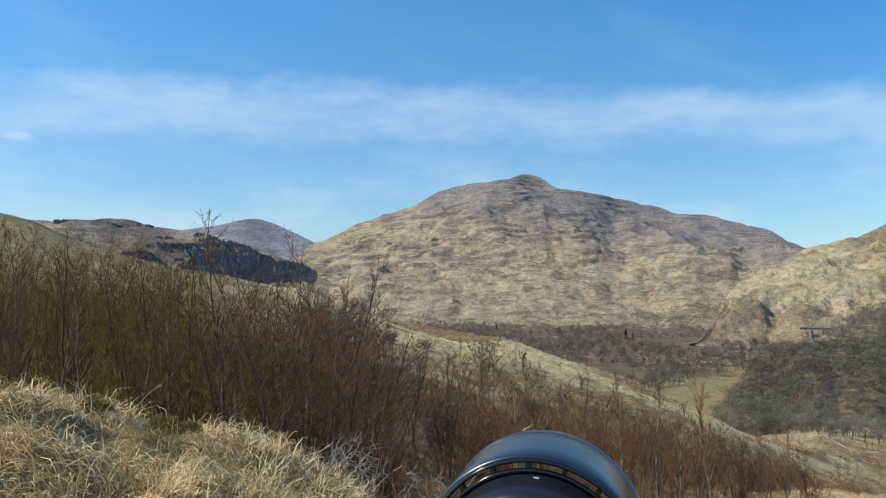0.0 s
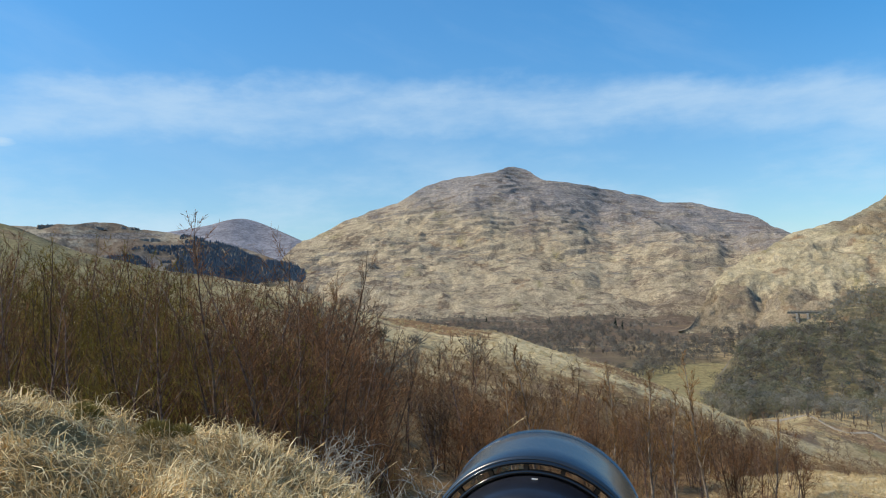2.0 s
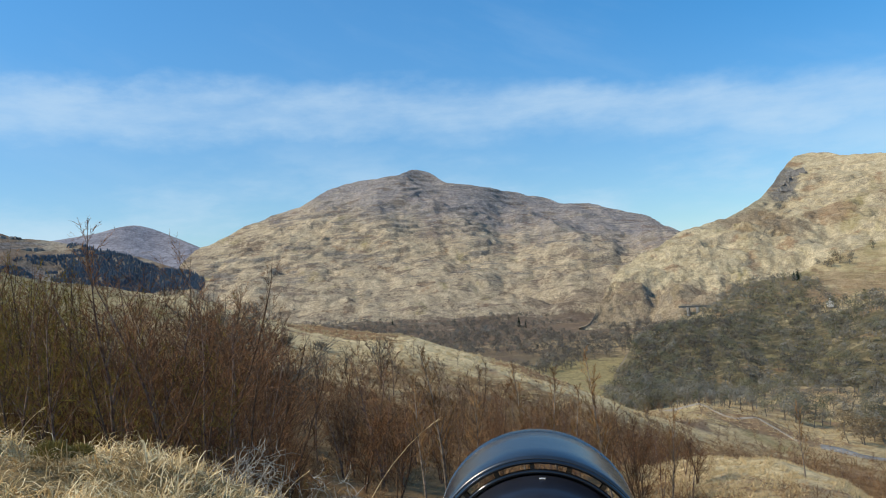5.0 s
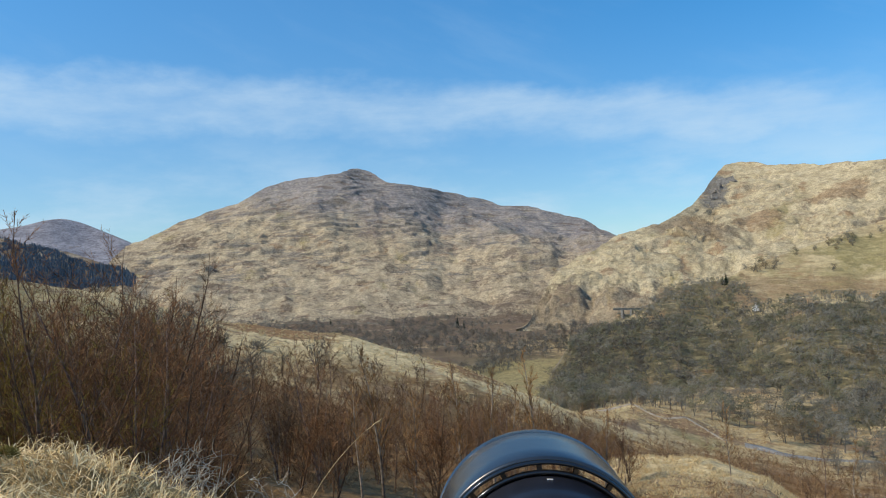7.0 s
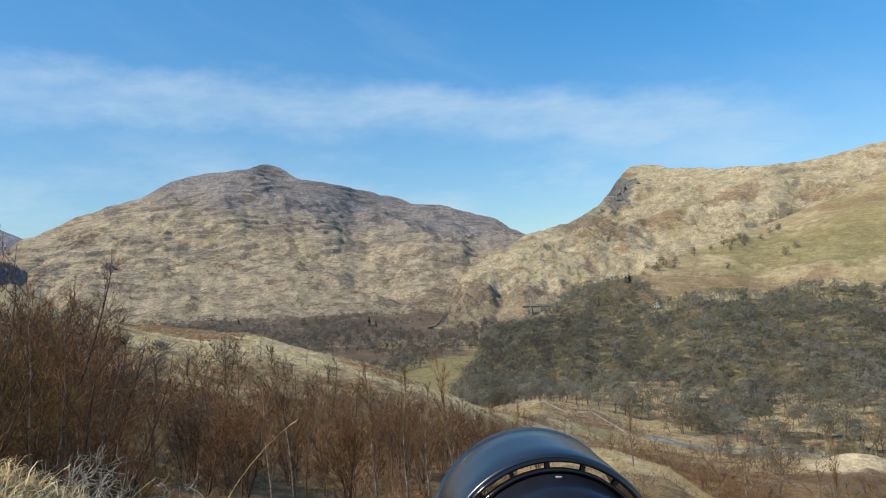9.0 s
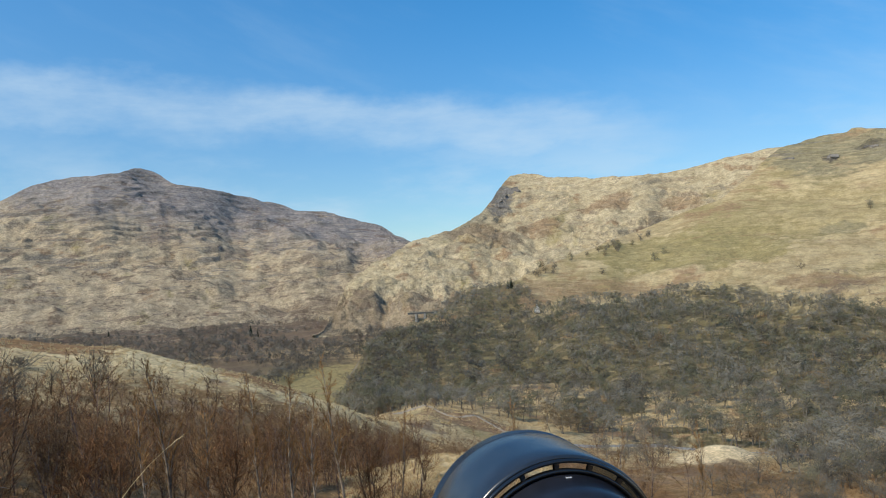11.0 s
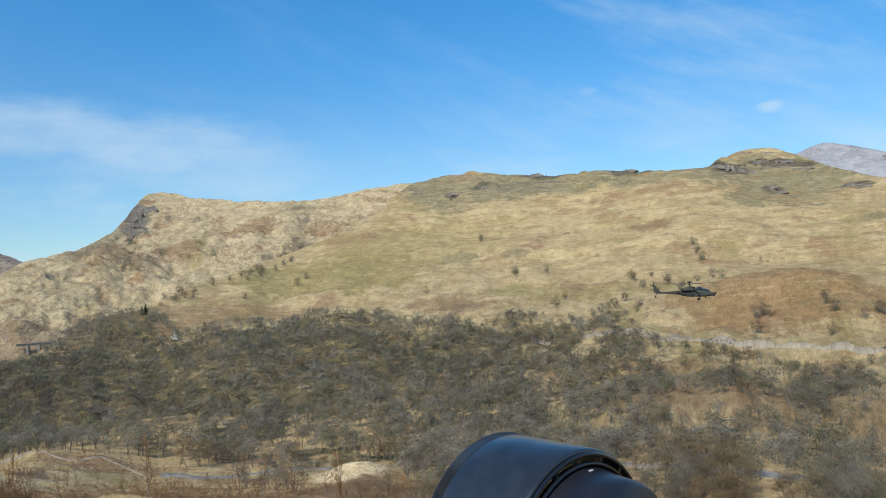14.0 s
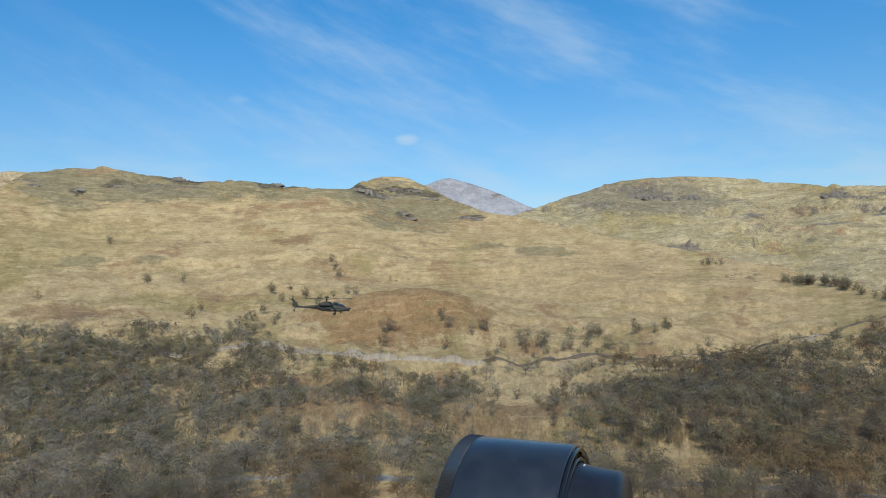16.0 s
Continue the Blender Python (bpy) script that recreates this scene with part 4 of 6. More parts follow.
def build_thicket():
    near = []
    for i in range(9):
        h = 4.5
        geos = bare_tree(h, random.uniform(0.032, 0.052), random.randint(11, 14), 8, 4, 0.0085, random.uniform(0.38, 0.50), 0.12, random.uniform(0.35, 0.6), 1 + i % 2, 5, i % 4 == 0, 0.6)
        green = i in (2, 5, 7)
        bark = M_BIRCH if i % 3 == 0 else M_BARK
        label = "slender bare birch sapling with greenish buds" if green else "slender bare birch sapling with brown twigs"
        near.append((tree_thing("birch_sapling", geos, bark, M_TWIG_GREEN if green else M_TWIG, label, "tree", "birch thicket"), h))
    lone = []
    for _ in range(3):
        arms = []
        geos = bare_tree(7.0, 0.058, 28, 9, 4, 0.010, 0.30, 0.18, 0.75, 1, 6, False, 0.45, arms)
        lone.append((tree_thing("young_birch", geos, M_BIRCH, M_TWIG, "tall young birch with fine rising bare branches", "tree", "birch thicket", arms), 7.0))
    scatter(lone, [(a, r, top_height(a, r, e) * 1.02) for a, r, e in ((-31.2, 18, 6.2), (-30.2, 16, 5.4), (-17.2, 14.5, 6.7), (-12.4, 14.0, 5.5), (-26.8, 14.5, 2.4), (-14.6, 15.0, 2.2), (-20.6, 14.0, 2.0), (-23.0, 15.0, 2.8), (-9.8, 14.5, -1.2), (-28.6, 14.0, 2.5))])
    tall = [(-13.4, 19, 4.2), (-10.9, 18, 3.8), (-21.2, 20, 3.6), (-26.5, 19, 3.4), (-23.8, 17, 2.6)]
    places = [(a, r, top_height(a, r, e) * 1.04) for a, r, e in tall]
    for _ in range(185):
        a, r = random.uniform(-38, -5), 12.5 + 30 * random.random() ** 0.9
        e = thicket_top(a) + random.gauss(-0.6, 1.5) - (1.8 if r < 18 else 0)
        places.append((a, r, min(max(top_height(a, r, e), 1.5), 7.5)))
    for _ in range(34):
        a, r = random.uniform(-36, -19), random.uniform(18, 42)
        places.append((a, r, min(max(top_height(a, r, thicket_top(a) + random.gauss(0.3, 0.7)), 2.0), 7.5)))
    green = [k for i, k in enumerate(near) if i in (2, 5, 7)]
    brown = [k for i, k in enumerate(near) if i not in (2, 5, 7)]
    lean = [random.random() < np.interp(p[0], (-28, -20, -14), (0.85, 0.75, 0.08)) for p in places]
    scatter(green, [p for p, k in zip(places, lean) if k])
    scatter(brown, [p for p, k in zip(places, lean) if not k])
    brown_brush, green_brush = Geo(), Geo()
    for _ in range(21000):
        a, r = random.uniform(-39, -3), 16.5 + 26 * random.random() ** 1.2
        p = at(a, r)
        h = min(max(top_height(a, r, thicket_top(a) - 4.0 - random.random() * 6.0), 0.5), 4.2) * random.uniform(0.35, 1)
        p.z += h * random.random() * 0.45
        g = green_brush if random.random() < np.interp(a, (-24, -14), (0.7, 0.1)) else brown_brush
        d = Vector((random.gauss(0, 0.55), random.gauss(0, 0.55), 1)).normalized()
        tip = p + d * h * random.uniform(0.4, 0.8)
        g.sliver(p, tip, random.uniform(0.006, 0.016))
        q = p.lerp(tip, random.random())
        g.sliver(q, q + (d + Vector((random.gauss(0, 0.7), random.gauss(0, 0.7), random.gauss(0, 0.3)))).normalized() * h * 0.35, 0.008)
    stuff("brushwood", brown_brush, M_TWIG, "dense tangle of bare brown twigs behind the bank", "brushwood")
    stuff("budding_brushwood", green_brush, M_TWIG_GREEN, "tangle of olive-green budding twigs behind the bank", "brushwood")


build_thicket()


def build_slope_birches():
    kinds = []
    for i in range(8):
        geos = bare_tree(6.0, random.uniform(0.045, 0.07), 15, 10, 4, 0.0135, 0.40, 0.12, 0.55, 1 + i % 2, 4, False, 0.6)
        red = i % 4 != 3
        kinds.append((tree_thing("birch", geos, M_BIRCH if i % 3 else M_BARK, M_TWIG_RED if red else M_TWIG,
                                 "slim bare birch with russet twigs on the slope" if red else "slim bare birch with dark brown twigs on the slope", "tree", "birches on the slope"), 6.0))
    tall = [(3.0, 50, -5.6), (0.2, 60, -4.6), (2.0, 120, -3.6), (3.4, 118, -3.4), (4.1, 122, -3.8), (39.5, 60, -11.0), (43.5, 64, -11.6), (46.0, 62, -12.6), (10.1, 56, -6.6), (-2.2, 62, -4.2)]
    fine = []
    for i in range(4):
        arms = []
        geos = bare_tree(8.0, random.uniform(0.075, 0.095), 26, 9, 5, 0.021, 0.29, 0.22, 0.9, 1, 6, False, 0.33, arms)
        fine.append((tree_thing("birch", geos, M_PALEBIRCH, M_TWIG_ORANGE, "tall slim birch with pale bark and russet twigs", "tree", "birches on the slope", arms), 8.0))
    scatter(fine, [(a, r, top_height(a, r, e) * 1.03) for a, r, e in ((6.1, 41, -6.6), (7.6, 43, -4.3), (14.0, 42, -6.3), (16.4, 44, -6.6), (20.3, 46, -5.4), (33.6, 66, -9.2), (10.2, 45, -7.6), (18.2, 47, -8.0), (24.6, 50, -9.6), (47.0, 66, -11.4), (41.5, 70, -11.6))])
    dark = [(tree_thing("dark_birch", bare_tree(7.0, 0.08, 15, 9, 5, 0.019, 0.42, 0.12, 0.6, 3, 5), M_BARK, M_TWIG, "many-stemmed bare dark birch on the slope", "tree", "birches on the slope"), 7.0) for _ in range(2)]
    scatter(dark, [(a, r, top_height(a, r, e) * 1.03) for a, r, e in ((11.8, 42, -7.0), (22.5, 48, -9.0), (4.0, 44, -6.8), (26.5, 60, -10.4), (1.4, 46, -6.0))])
    places = [(a, r, top_height(a, r, e) * 1.12) for a, r, e in tall]
    for _ in range(150):
        a = random.uniform(-8, 26)
        r = random.uniform(50, 105)
        e = thicket_top(a) + random.gauss(-0.6, 0.9)
        h = top_height(a, r, e)
        if h > 1.2:
            places.append((a, r, min(h, 7.0)))
    for _ in range(260):
        a, r = random.uniform(4, 36), random.uniform(88, 172)
        if r < float(np.interp(a, (4, 14, 26, 36), (160, 158, 150, 165))):
            places.append((a, r, random.uniform(3.0, 6.0)))
    for _ in range(26):
        places.append((random.uniform(23, 36), random.uniform(226, 262), random.uniform(2.5, 5)))
    for _ in range(95):
        a, r = random.uniform(23, 46), random.uniform(105, 222)
        places.append((a, r, random.uniform(2.5, 5.5)))
    for _ in range(40):
        a, r = random.uniform(38, 58), random.uniform(62, 110)
        places.append((a, r, random.uniform(2, 4.5)))
    scatter(kinds, [p for p in places if p[1] < 100])
    far = [bare_tree(6.0, 0.07, 9, 7, 3, 0.046, 0.40, 0.12, 0.55, 1 + i % 2, 3, False, 0.6) for i in range(5)]
    stems, sprays = Geo(), Geo()
    for i, (a, r, h) in enumerate(p for p in places if p[1] >= 100):
        m = Matrix.Translation(at(a, r)) @ Matrix.Rotation(i * 2.4, 4, "Z") @ Matrix.Scale(h / 6.0, 4)
        stems.add(far[i % 5][0], m), sprays.add(far[i % 5][1], m)
    stuff("birch_stems", stems, M_BIRCH, "pale stems of the small birches by the river", "trees")
    stuff("birch_scrub", sprays, M_TWIG_RED, "small bare birches with russet twigs by the river", "trees")
    g = Geo()
    for _ in range(90000):
        a, r = random.uniform(-8, 34) if random.random() < 0.65 else random.uniform(34, 62), 13 + 207 * random.random() ** 1.5
        patch = float(grid_noise(np.array([a * 0.45]), np.array([r * 0.06]), 12)[0])
        if patch < -0.2 or (22 < a < 40 and 60 < r < 85) or (r > 150 and a < 23) or (45.5 < a < 51 and r > 180):
            continue
        p = at(a, r)
        h = random.uniform(0.5, 1.7) * (0.7 + patch) * (1.5 if r > 95 else (0.45 if r < 47 else 0.9))
        p.z += h * random.random() * 0.3
        d = Vector((random.gauss(0, 0.75), random.gauss(0, 0.75), 1)).normalized()
        g.sliver(p, p + d * h, random.uniform(0.02, 0.045) * (0.3 + r / 70 if r < 60 else 1 + r / 120))
    stuff("scrub", g, M_TWIG_RED, "low russet birch and bog myrtle scrub on the slope", "scrub")
    kinds = [(tree_thing("grey_alder", bare_tree(6.0, 0.13, 16, 9, 4, 0.03, 0.5, 0.2, 0.5, 2, 4, True), M_BARK, M_WOOD_DARK,
                         "spreading bare dark grey alder", "tree", "alders on the slope"), 6.0) for _ in range(2)]
    scatter(kinds, [(a, r, top_height(a, r, e)) for a, r, e in ((-7.5, 48, -0.9), (-5.8, 55, -1.2), (-9.5, 52, 0.2), (-4.2, 58, -2.6), (-8.6, 62, -0.5), (3.2, 125, -3.5), (0.6, 130, -3.9), (-1.5, 120, -3.4))])


build_slope_birches()


def build_river_alders():
    models = [(tree_thing("river_alder", oak(6.0, 620, 0.055, 9, 4), M_OAK, mat, f"bare {word} alder on the flat by the river", "tree", "alders by the river"), 6.0)
              for mat, word in ((M_WOOD_GREY, "grey"), (M_WOOD_DARK, "dark grey-brown"), (M_WOOD_GREY, "pale grey"), (M_WOOD_RUSSET, "russet-brown"))]
    places = []
    while len(places) < 130:
        a, r = random.uniform(40, 74), random.uniform(112, 214)
        if (45 < a < 51.5 and r > 168) or r < float(np.interp(a, (40, 46, 60), (190, 150, 112))) or float(grid_noise(np.array([a * 0.4]), np.array([r * 0.05]), 33)[0]) < -0.25:
            continue
        places.append((a, r, random.uniform(3.5, 7.0)))
    scatter(models, places)


build_river_alders()


def build_litter():
    g = Geo()
    for _ in range(15000):
        a, r = random.uniform(-12, 44), 10.5 + 52 * random.random() ** 1.4
        p = at(a, r)
        if a < -4 and r < 12 or float(grid_noise(np.array([p.x * 0.3]), np.array([p.y * 0.3]), 52)[0]) < -0.3:
            continue
        d = way(random.uniform(0, 360), random.uniform(-5, 50))
        g.sliver(p + Vector((0, 0, random.uniform(0, 0.12))), p + d * random.uniform(0.25, 0.8), random.uniform(0.02, 0.05))
    stuff("bracken_litter", g, M_LITTER, "fallen orange-brown bracken and dead grass under the birches", "bracken")


build_litter()


def build_tussocks():
    g = Geo()
    for _ in range(7600):
        pick = random.random()
        if pick < 0.5:
            a, r, size = random.uniform(20, 41), random.uniform(54, 94), random.uniform(0.28, 0.6)
        elif pick < 0.85:
            a, r, size = random.uniform(-12, 28), random.uniform(140, 206), random.uniform(0.5, 1.0)
        else:
            a, r, size = random.uniform(22, 36), random.uniform(222, 262), random.uniform(0.5, 1.0)
        p = at(a, r)
        if float(grid_noise(np.array([p.x * 0.2]), np.array([p.y * 0.2]), 15)[0]) < (-0.55 if pick < 0.5 else -0.3):
            continue
        for k in range(11):
            d = way(33 * k + random.uniform(-20, 20), random.uniform(5, 70))
            g.sliver(p + d * size * 0.1 - Vector((0, 0, 0.08)), p + d * size * random.uniform(0.6, 1.0), size * random.uniform(0.08, 0.2), Vector((0, 0, 1)).cross(d))
    stuff("tussock_grass", g, M_TUSSOCK, "pale tussocks of dry hill grass on the spur", "grass")


build_tussocks()


def build_bush(az, r, size, mat, label, name="bush", flat=0.8):
    g = Geo()
    for _ in range(260):
        a, u = random.uniform(0, 360), random.uniform(-10, 88)
        p = way(a, u) * size * random.uniform(0.25, 0.85)
        p.z = abs(p.z) * flat
        g.sliver(p, p + way(a + random.gauss(0, 50), u * 0.5 + random.uniform(0, 50)) * size * random.uniform(0.2, 0.45), size * 0.07)
    stem = Geo()
    for _ in range(4):
        stem.tube(wander(Vector((0, 0, -0.2)), way(random.uniform(0, 360), 65), size * 0.8, 3, 0.15), [size * 0.05, size * 0.04, size * 0.03, size * 0.01], 3)
    ob = tagged(new(name), label, "bush", "bushes on the hill")
    part("stem", stem, M_BARK, ob)
    part("crown", g, mat, ob)
    ob.location = at(az, r)
    return ob


build_bush(-3.9, 150, 2.0, M_CONIFER, "dense dark green juniper on the grass spur", "juniper")
build_bush(-6.2, 165, 1.6, M_WOOD_DARK, "small bare grey bush on the grass spur")
build_bush(-1.2, 150, 2.2, M_WOOD_DARK, "small bare grey bush on the grass spur")


# ---------------------------------------------------------------- woods of the glen
WOOD_TOP = [(16, -4.2), (22, -4.6), (26.3, -3.5), (28.4, -2.1), (30.4, -0.95), (34.4, -0.6), (36.3, -2.2), (40.6, -2.35), (45.5, -2.0), (50.2, -2.7), (58, -3.5), (62, -2.9), (69, -3.2), (72, -5.0), (80, -6.2), (96, -6.4), (102, -5.6), (112, -3.8), (122, -3.0)]


def wood_places():
    """Places of the wood's trees: (azimuth, distance, height, kind)."""
    out = []
    e, d = np.array(REACH_BIG, float).T
    while len(out) < 5000:
        az = random.uniform(14, 122)
        top = float(np.interp(az, *np.array(WOOD_TOP).T))
        far = float(np.interp(top, e, d))
        near = float(np.interp(az, (14, 34, 36, 46, 51.5, 53, 70), (262, 262, 240, 236, 226, 152, 150)))
        r = math.sqrt(random.uniform(near ** 2, max(far, near + 20) ** 2))
        x, y = r * math.sin(radians(az)), r * math.cos(radians(az))
        gap = float(grid_noise(np.array([x / 38]), np.array([y / 38]), 21)[0]) + 0.5 * float(grid_noise(np.array([x / 15]), np.array([y / 15]), 22)[0])
        if abs(r - float(np.interp(az, (29, 36, 43, 50, 56, 64, 75, 84, 122), (252, 224, 232, 222, 214, 206, 194, 192, 205)))) < 6 or (45 < az < 51.5 and 186 < r < 208):
            continue
        thin = 0.0
        if 60 < az < 112:
            thin = np.interp(az, (60, 70, 90, 96, 100, 105), (0.05, 0.42, 0.56, 0.5, 0.32, 0.0)) * np.interp(r, (170, 225, 290, 480), (0.0, 0.55, 1.0, 1.1))
        if az < 20.8 + 0.8 * math.sin(r / 14) or (az < 24 and r > 500) or (az < 22.5 and r > 400):
            continue
        if gap * (1 - 0.8 * min(thin, 1)) - 1.3 * thin + float(np.interp(az, (54, 62, 101, 106), (1.2, 0.95, 0.95, 1.35))) + (0.4 if az < 36 and r > 480 or az < 52 and r < 370 else 0) < random.random():
            continue
        h = random.uniform(5.0, 9.5) * (0.8 if thin > 0.5 else 1)
        kind = random.random() + 0.5 * float(grid_noise(np.array([x / 70]), np.array([y / 70]), 23)[0])
        kind += 0.6 if az > 96 else 0
        russet = float(grid_noise(np.array([x / 30]), np.array([y / 30]), 24)[0]) + (0.12 if az > 70 else 0) - 0.0015 * (r - 200)
        out.append((az, r, h, 3 if russet > 0.5 else (0 if kind < 0.45 else (1 if kind < 0.85 else 2))))
    return out


def valley_places():
    out = []
    while len(out) < 1400:
        az, r = random.uniform(-8, 27), random.uniform(385, 1010)
        if az < 3 and r < 840:
            continue
        x, y = r * math.sin(radians(az)), r * math.cos(radians(az))
        gap = float(grid_noise(np.array([x / 60]), np.array([y / 60]), 31)[0])
        if gap < -0.4 or (r < 400 + (az - 14.5) * 17 and az > 14.0) or (r > 860 and gap < 0.1) or (az > 20 and r > 780):
            continue
        out.append((az, r, random.uniform(5, 9.5), 2 if random.random() < 0.85 else 0))
    return out


def build_woods():
    looks = ((M_WOOD_GREY, "grey"), (M_WOOD_MOSS, "mossy olive-grey"), (M_WOOD_DARK, "dark grey-brown"), (M_WOOD_RUSSET, "russet-brown"))
    places = wood_places()
    places.sort(key=lambda p: p[1])
    single, rest = places[:190], places[190:] + valley_places()
    for kind, (mat, word) in enumerate(looks):
        models = []
        for _ in range(3):
            geos = oak(8.0, 1100, 0.065, 10)
            models.append((tree_thing("wood_tree", geos, M_OAK, mat, f"bare {word} oak at the edge of the wood", "tree", "trees of the wood"), 8.0))
        scatter(models, [(a, r, h) for a, r, h, k in single if k == kind])
        far = [oak(8.0, 270, 0.21, 7, 3, True) for _ in range(8)] + [oak(8.0, 130, 0.38, 5, 3, True) for _ in range(8)] + [oak(8.0, 75, 0.62, 5, 3, True) for _ in range(8)]
        crowns, trunks = Geo(), Geo()
        arrays = []
        for w, f in far:
            arrays.append(tuple((np.array([tuple(p) for p in g.v]), g.f) for g in (w, f)))
        for which, mat2, name in ((0, M_OAK, "wood_trunks"), (1, mat, "woodland")):
            vs, fs, n = [], [], 0
            for a, r, h, k in rest:
                if k != kind:
                    continue
                v, f = arrays[int(a * 977) % 8 + (0 if r < 340 else (8 if r < 560 else 16))][which]
                turn = (a * 131) % 6.28
                c, s, q = math.cos(turn), math.sin(turn), h / 8.0
                o = at(a, r)
                vs.append(np.stack([(v[:, 0] * c - v[:, 1] * s) * q * 1.1 + o.x, (v[:, 0] * s + v[:, 1] * c) * q * 1.1 + o.y, v[:, 2] * q + o.z], -1))
                fs += [tuple(i + n for i in face) for face in f]
                n += len(v)
            me = bpy.data.meshes.new(name)
            me.from_pydata(np.concatenate(vs).tolist(), [], fs)
            me.materials.append(mat2)
            label = f"trunks and limbs of the {word} wood" if which == 0 else f"bare {word} oak and birch wood on the glen side"
            tagged(new(name, me), label, "wood", kind="stuff")


build_woods()


def conifer(h):
    """A spruce of height h: a stem and ragged whorls of drooping branches."""
    stem, crown = Geo(), Geo()
    stem.tube([Vector((0, 0, -0.3)), Vector((0, 0, h))], [h * 0.018, 0.02], 4)
    for k in range(16):
        z = h * (0.1 + 0.88 * k / 16)
        reach = (h - z) * 0.26 + 0.15
        for j in range(9):
            a = random.uniform(0, 360)
            p = Vector((0, 0, z + random.uniform(-0.2, 0.2)))
            crown.sliver(p + way(a, 8) * reach * 0.1, p + way(a, -18) * reach * random.uniform(0.7, 1.1), reach * 0.55, Vector((0, 0, 1)).cross(way(a, 0)))
    return stem, crown


def build_conifers():
    models = [(tree_thing("spruce", conifer(12.0), M_BARK, M_CONIFER, "tall dark green spruce", "tree", "spruces of the glen"), 12.0) for _ in range(2)]
    scatter(models, [(33.8, 690, 9), (34.05, 685, 11), (14.1, 860, 14), (14.6, 850, 9), (9.2, 940, 9), (4.4, 960, 8)])
    g = Geo()
    wood = []
    for _ in range(6):
        w = Geo()
        for z0, top, wide in ((0.5, 8.5, 3.4), (5.5, 14.0, 2.4)):
            rim = [Vector((math.cos(a) * q, math.sin(a) * q, z0 + random.uniform(-0.8, 0.8))) for a, q in ((2 * math.pi * j / 6, wide * random.uniform(0.7, 1.2)) for j in range(6))]
            n = len(w.v)
            w.v += rim + [Vector((0, 0, top))]
            w.f += [(n + j, n + (j + 1) % 6, n + 6) for j in range(6)]
        wood.append(w)
    count = 0
    while count < 7000:
        az, el = random.uniform(-23.5, -9.4), random.uniform(0.2, 4.75)
        edge = float(np.interp(az, (-23.5, -20.5, -18.8, -18.2, -16, -13.5, -10.5, -9.4), (2.9, 3.6, 4.1, 4.75, 4.3, 3.5, 2.5, 1.9)))
        x = -az * 0.55
        lump = float(grid_noise(np.array([x * 0.9]), np.array([el * 1.7]), 5)[0]) + 0.5 * float(grid_noise(np.array([x * 3.1]), np.array([el * 4.0]), 6)[0])
        need = float(np.interp(az, (-23.5, -19.5, -18.4, -17.4, -15), (0.35, 0.05, -0.2, -0.75, -1.2)))
        if el > edge - 0.1 or lump < need:
            continue
        r = float(np.interp(el, (0, 3, 5.7), (1900, 2300, 2700)))
        g.add(wood[count % 6], Matrix.Translation(at(az, r) - Vector((0, 0, 1))) @ Matrix.Rotation(count, 4, "Z") @ Matrix.Scale(random.uniform(0.55, 0.85), 4))
        count += 1
    stuff("plantation", g, M_PLANT, "dense dark green conifer plantation on the far hill, coloured blue by haze", "forest")


build_conifers()


# ---------------------------------------------------------------- road, wall, river and buildings of the glen
M_STONE = plain("pale_stone", (0.20, 0.18, 0.15), (0.42, 0.38, 0.32), 0.5, 0.9, 0.6, 0.1)
M_ROAD = plain("grey_road", (0.14, 0.115, 0.085), (0.21, 0.17, 0.125), 0.3, 0.95, gloss=0.05)
M_GRAVEL = plain("river_gravel", (0.19, 0.175, 0.15), (0.40, 0.37, 0.32), 0.35, 0.8, 0.5, 0.1)
M_TRACK = plain("stony_track", (0.27, 0.22, 0.16), (0.44, 0.37, 0.28), 0.4, 0.95, 0.4, 0.05)
M_WATER = plain("river_water", (0.17, 0.165, 0.15), (0.30, 0.285, 0.26), 0.5, 0.55, 0.6, 0.05, 0.2)
M_WHITE = plain("white_wash", (0.66, 0.65, 0.62), (0.80, 0.79, 0.76), 0.8, 0.85)
M_SLATE = plain("slate", (0.09, 0.095, 0.10), (0.15, 0.15, 0.16), 1.5, 0.6)
M_STEEL = plain("weathered_girder", (0.055, 0.06, 0.06), (0.10, 0.105, 0.10), 0.6, 0.6, gloss=0.4)
M_PIER = plain("pier_stone", (0.20, 0.195, 0.18), (0.31, 0.30, 0.275), 0.5, 0.9)


def stones_on(points):
    """Azimuths and distances along a line of (azimuth, distance) points, about every 2 metres."""
    out = []
    for (a0, r0), (a1, r1) in zip(points, points[1:]):
        n = max(int(math.hypot(r1 - r0, radians(a1 - a0) * r0) / 2.0), 1)
        out += [(a0 + (a1 - a0) * i / n, r0 + (r1 - r0) * i / n) for i in range(n)]
    return out + [points[-1]]


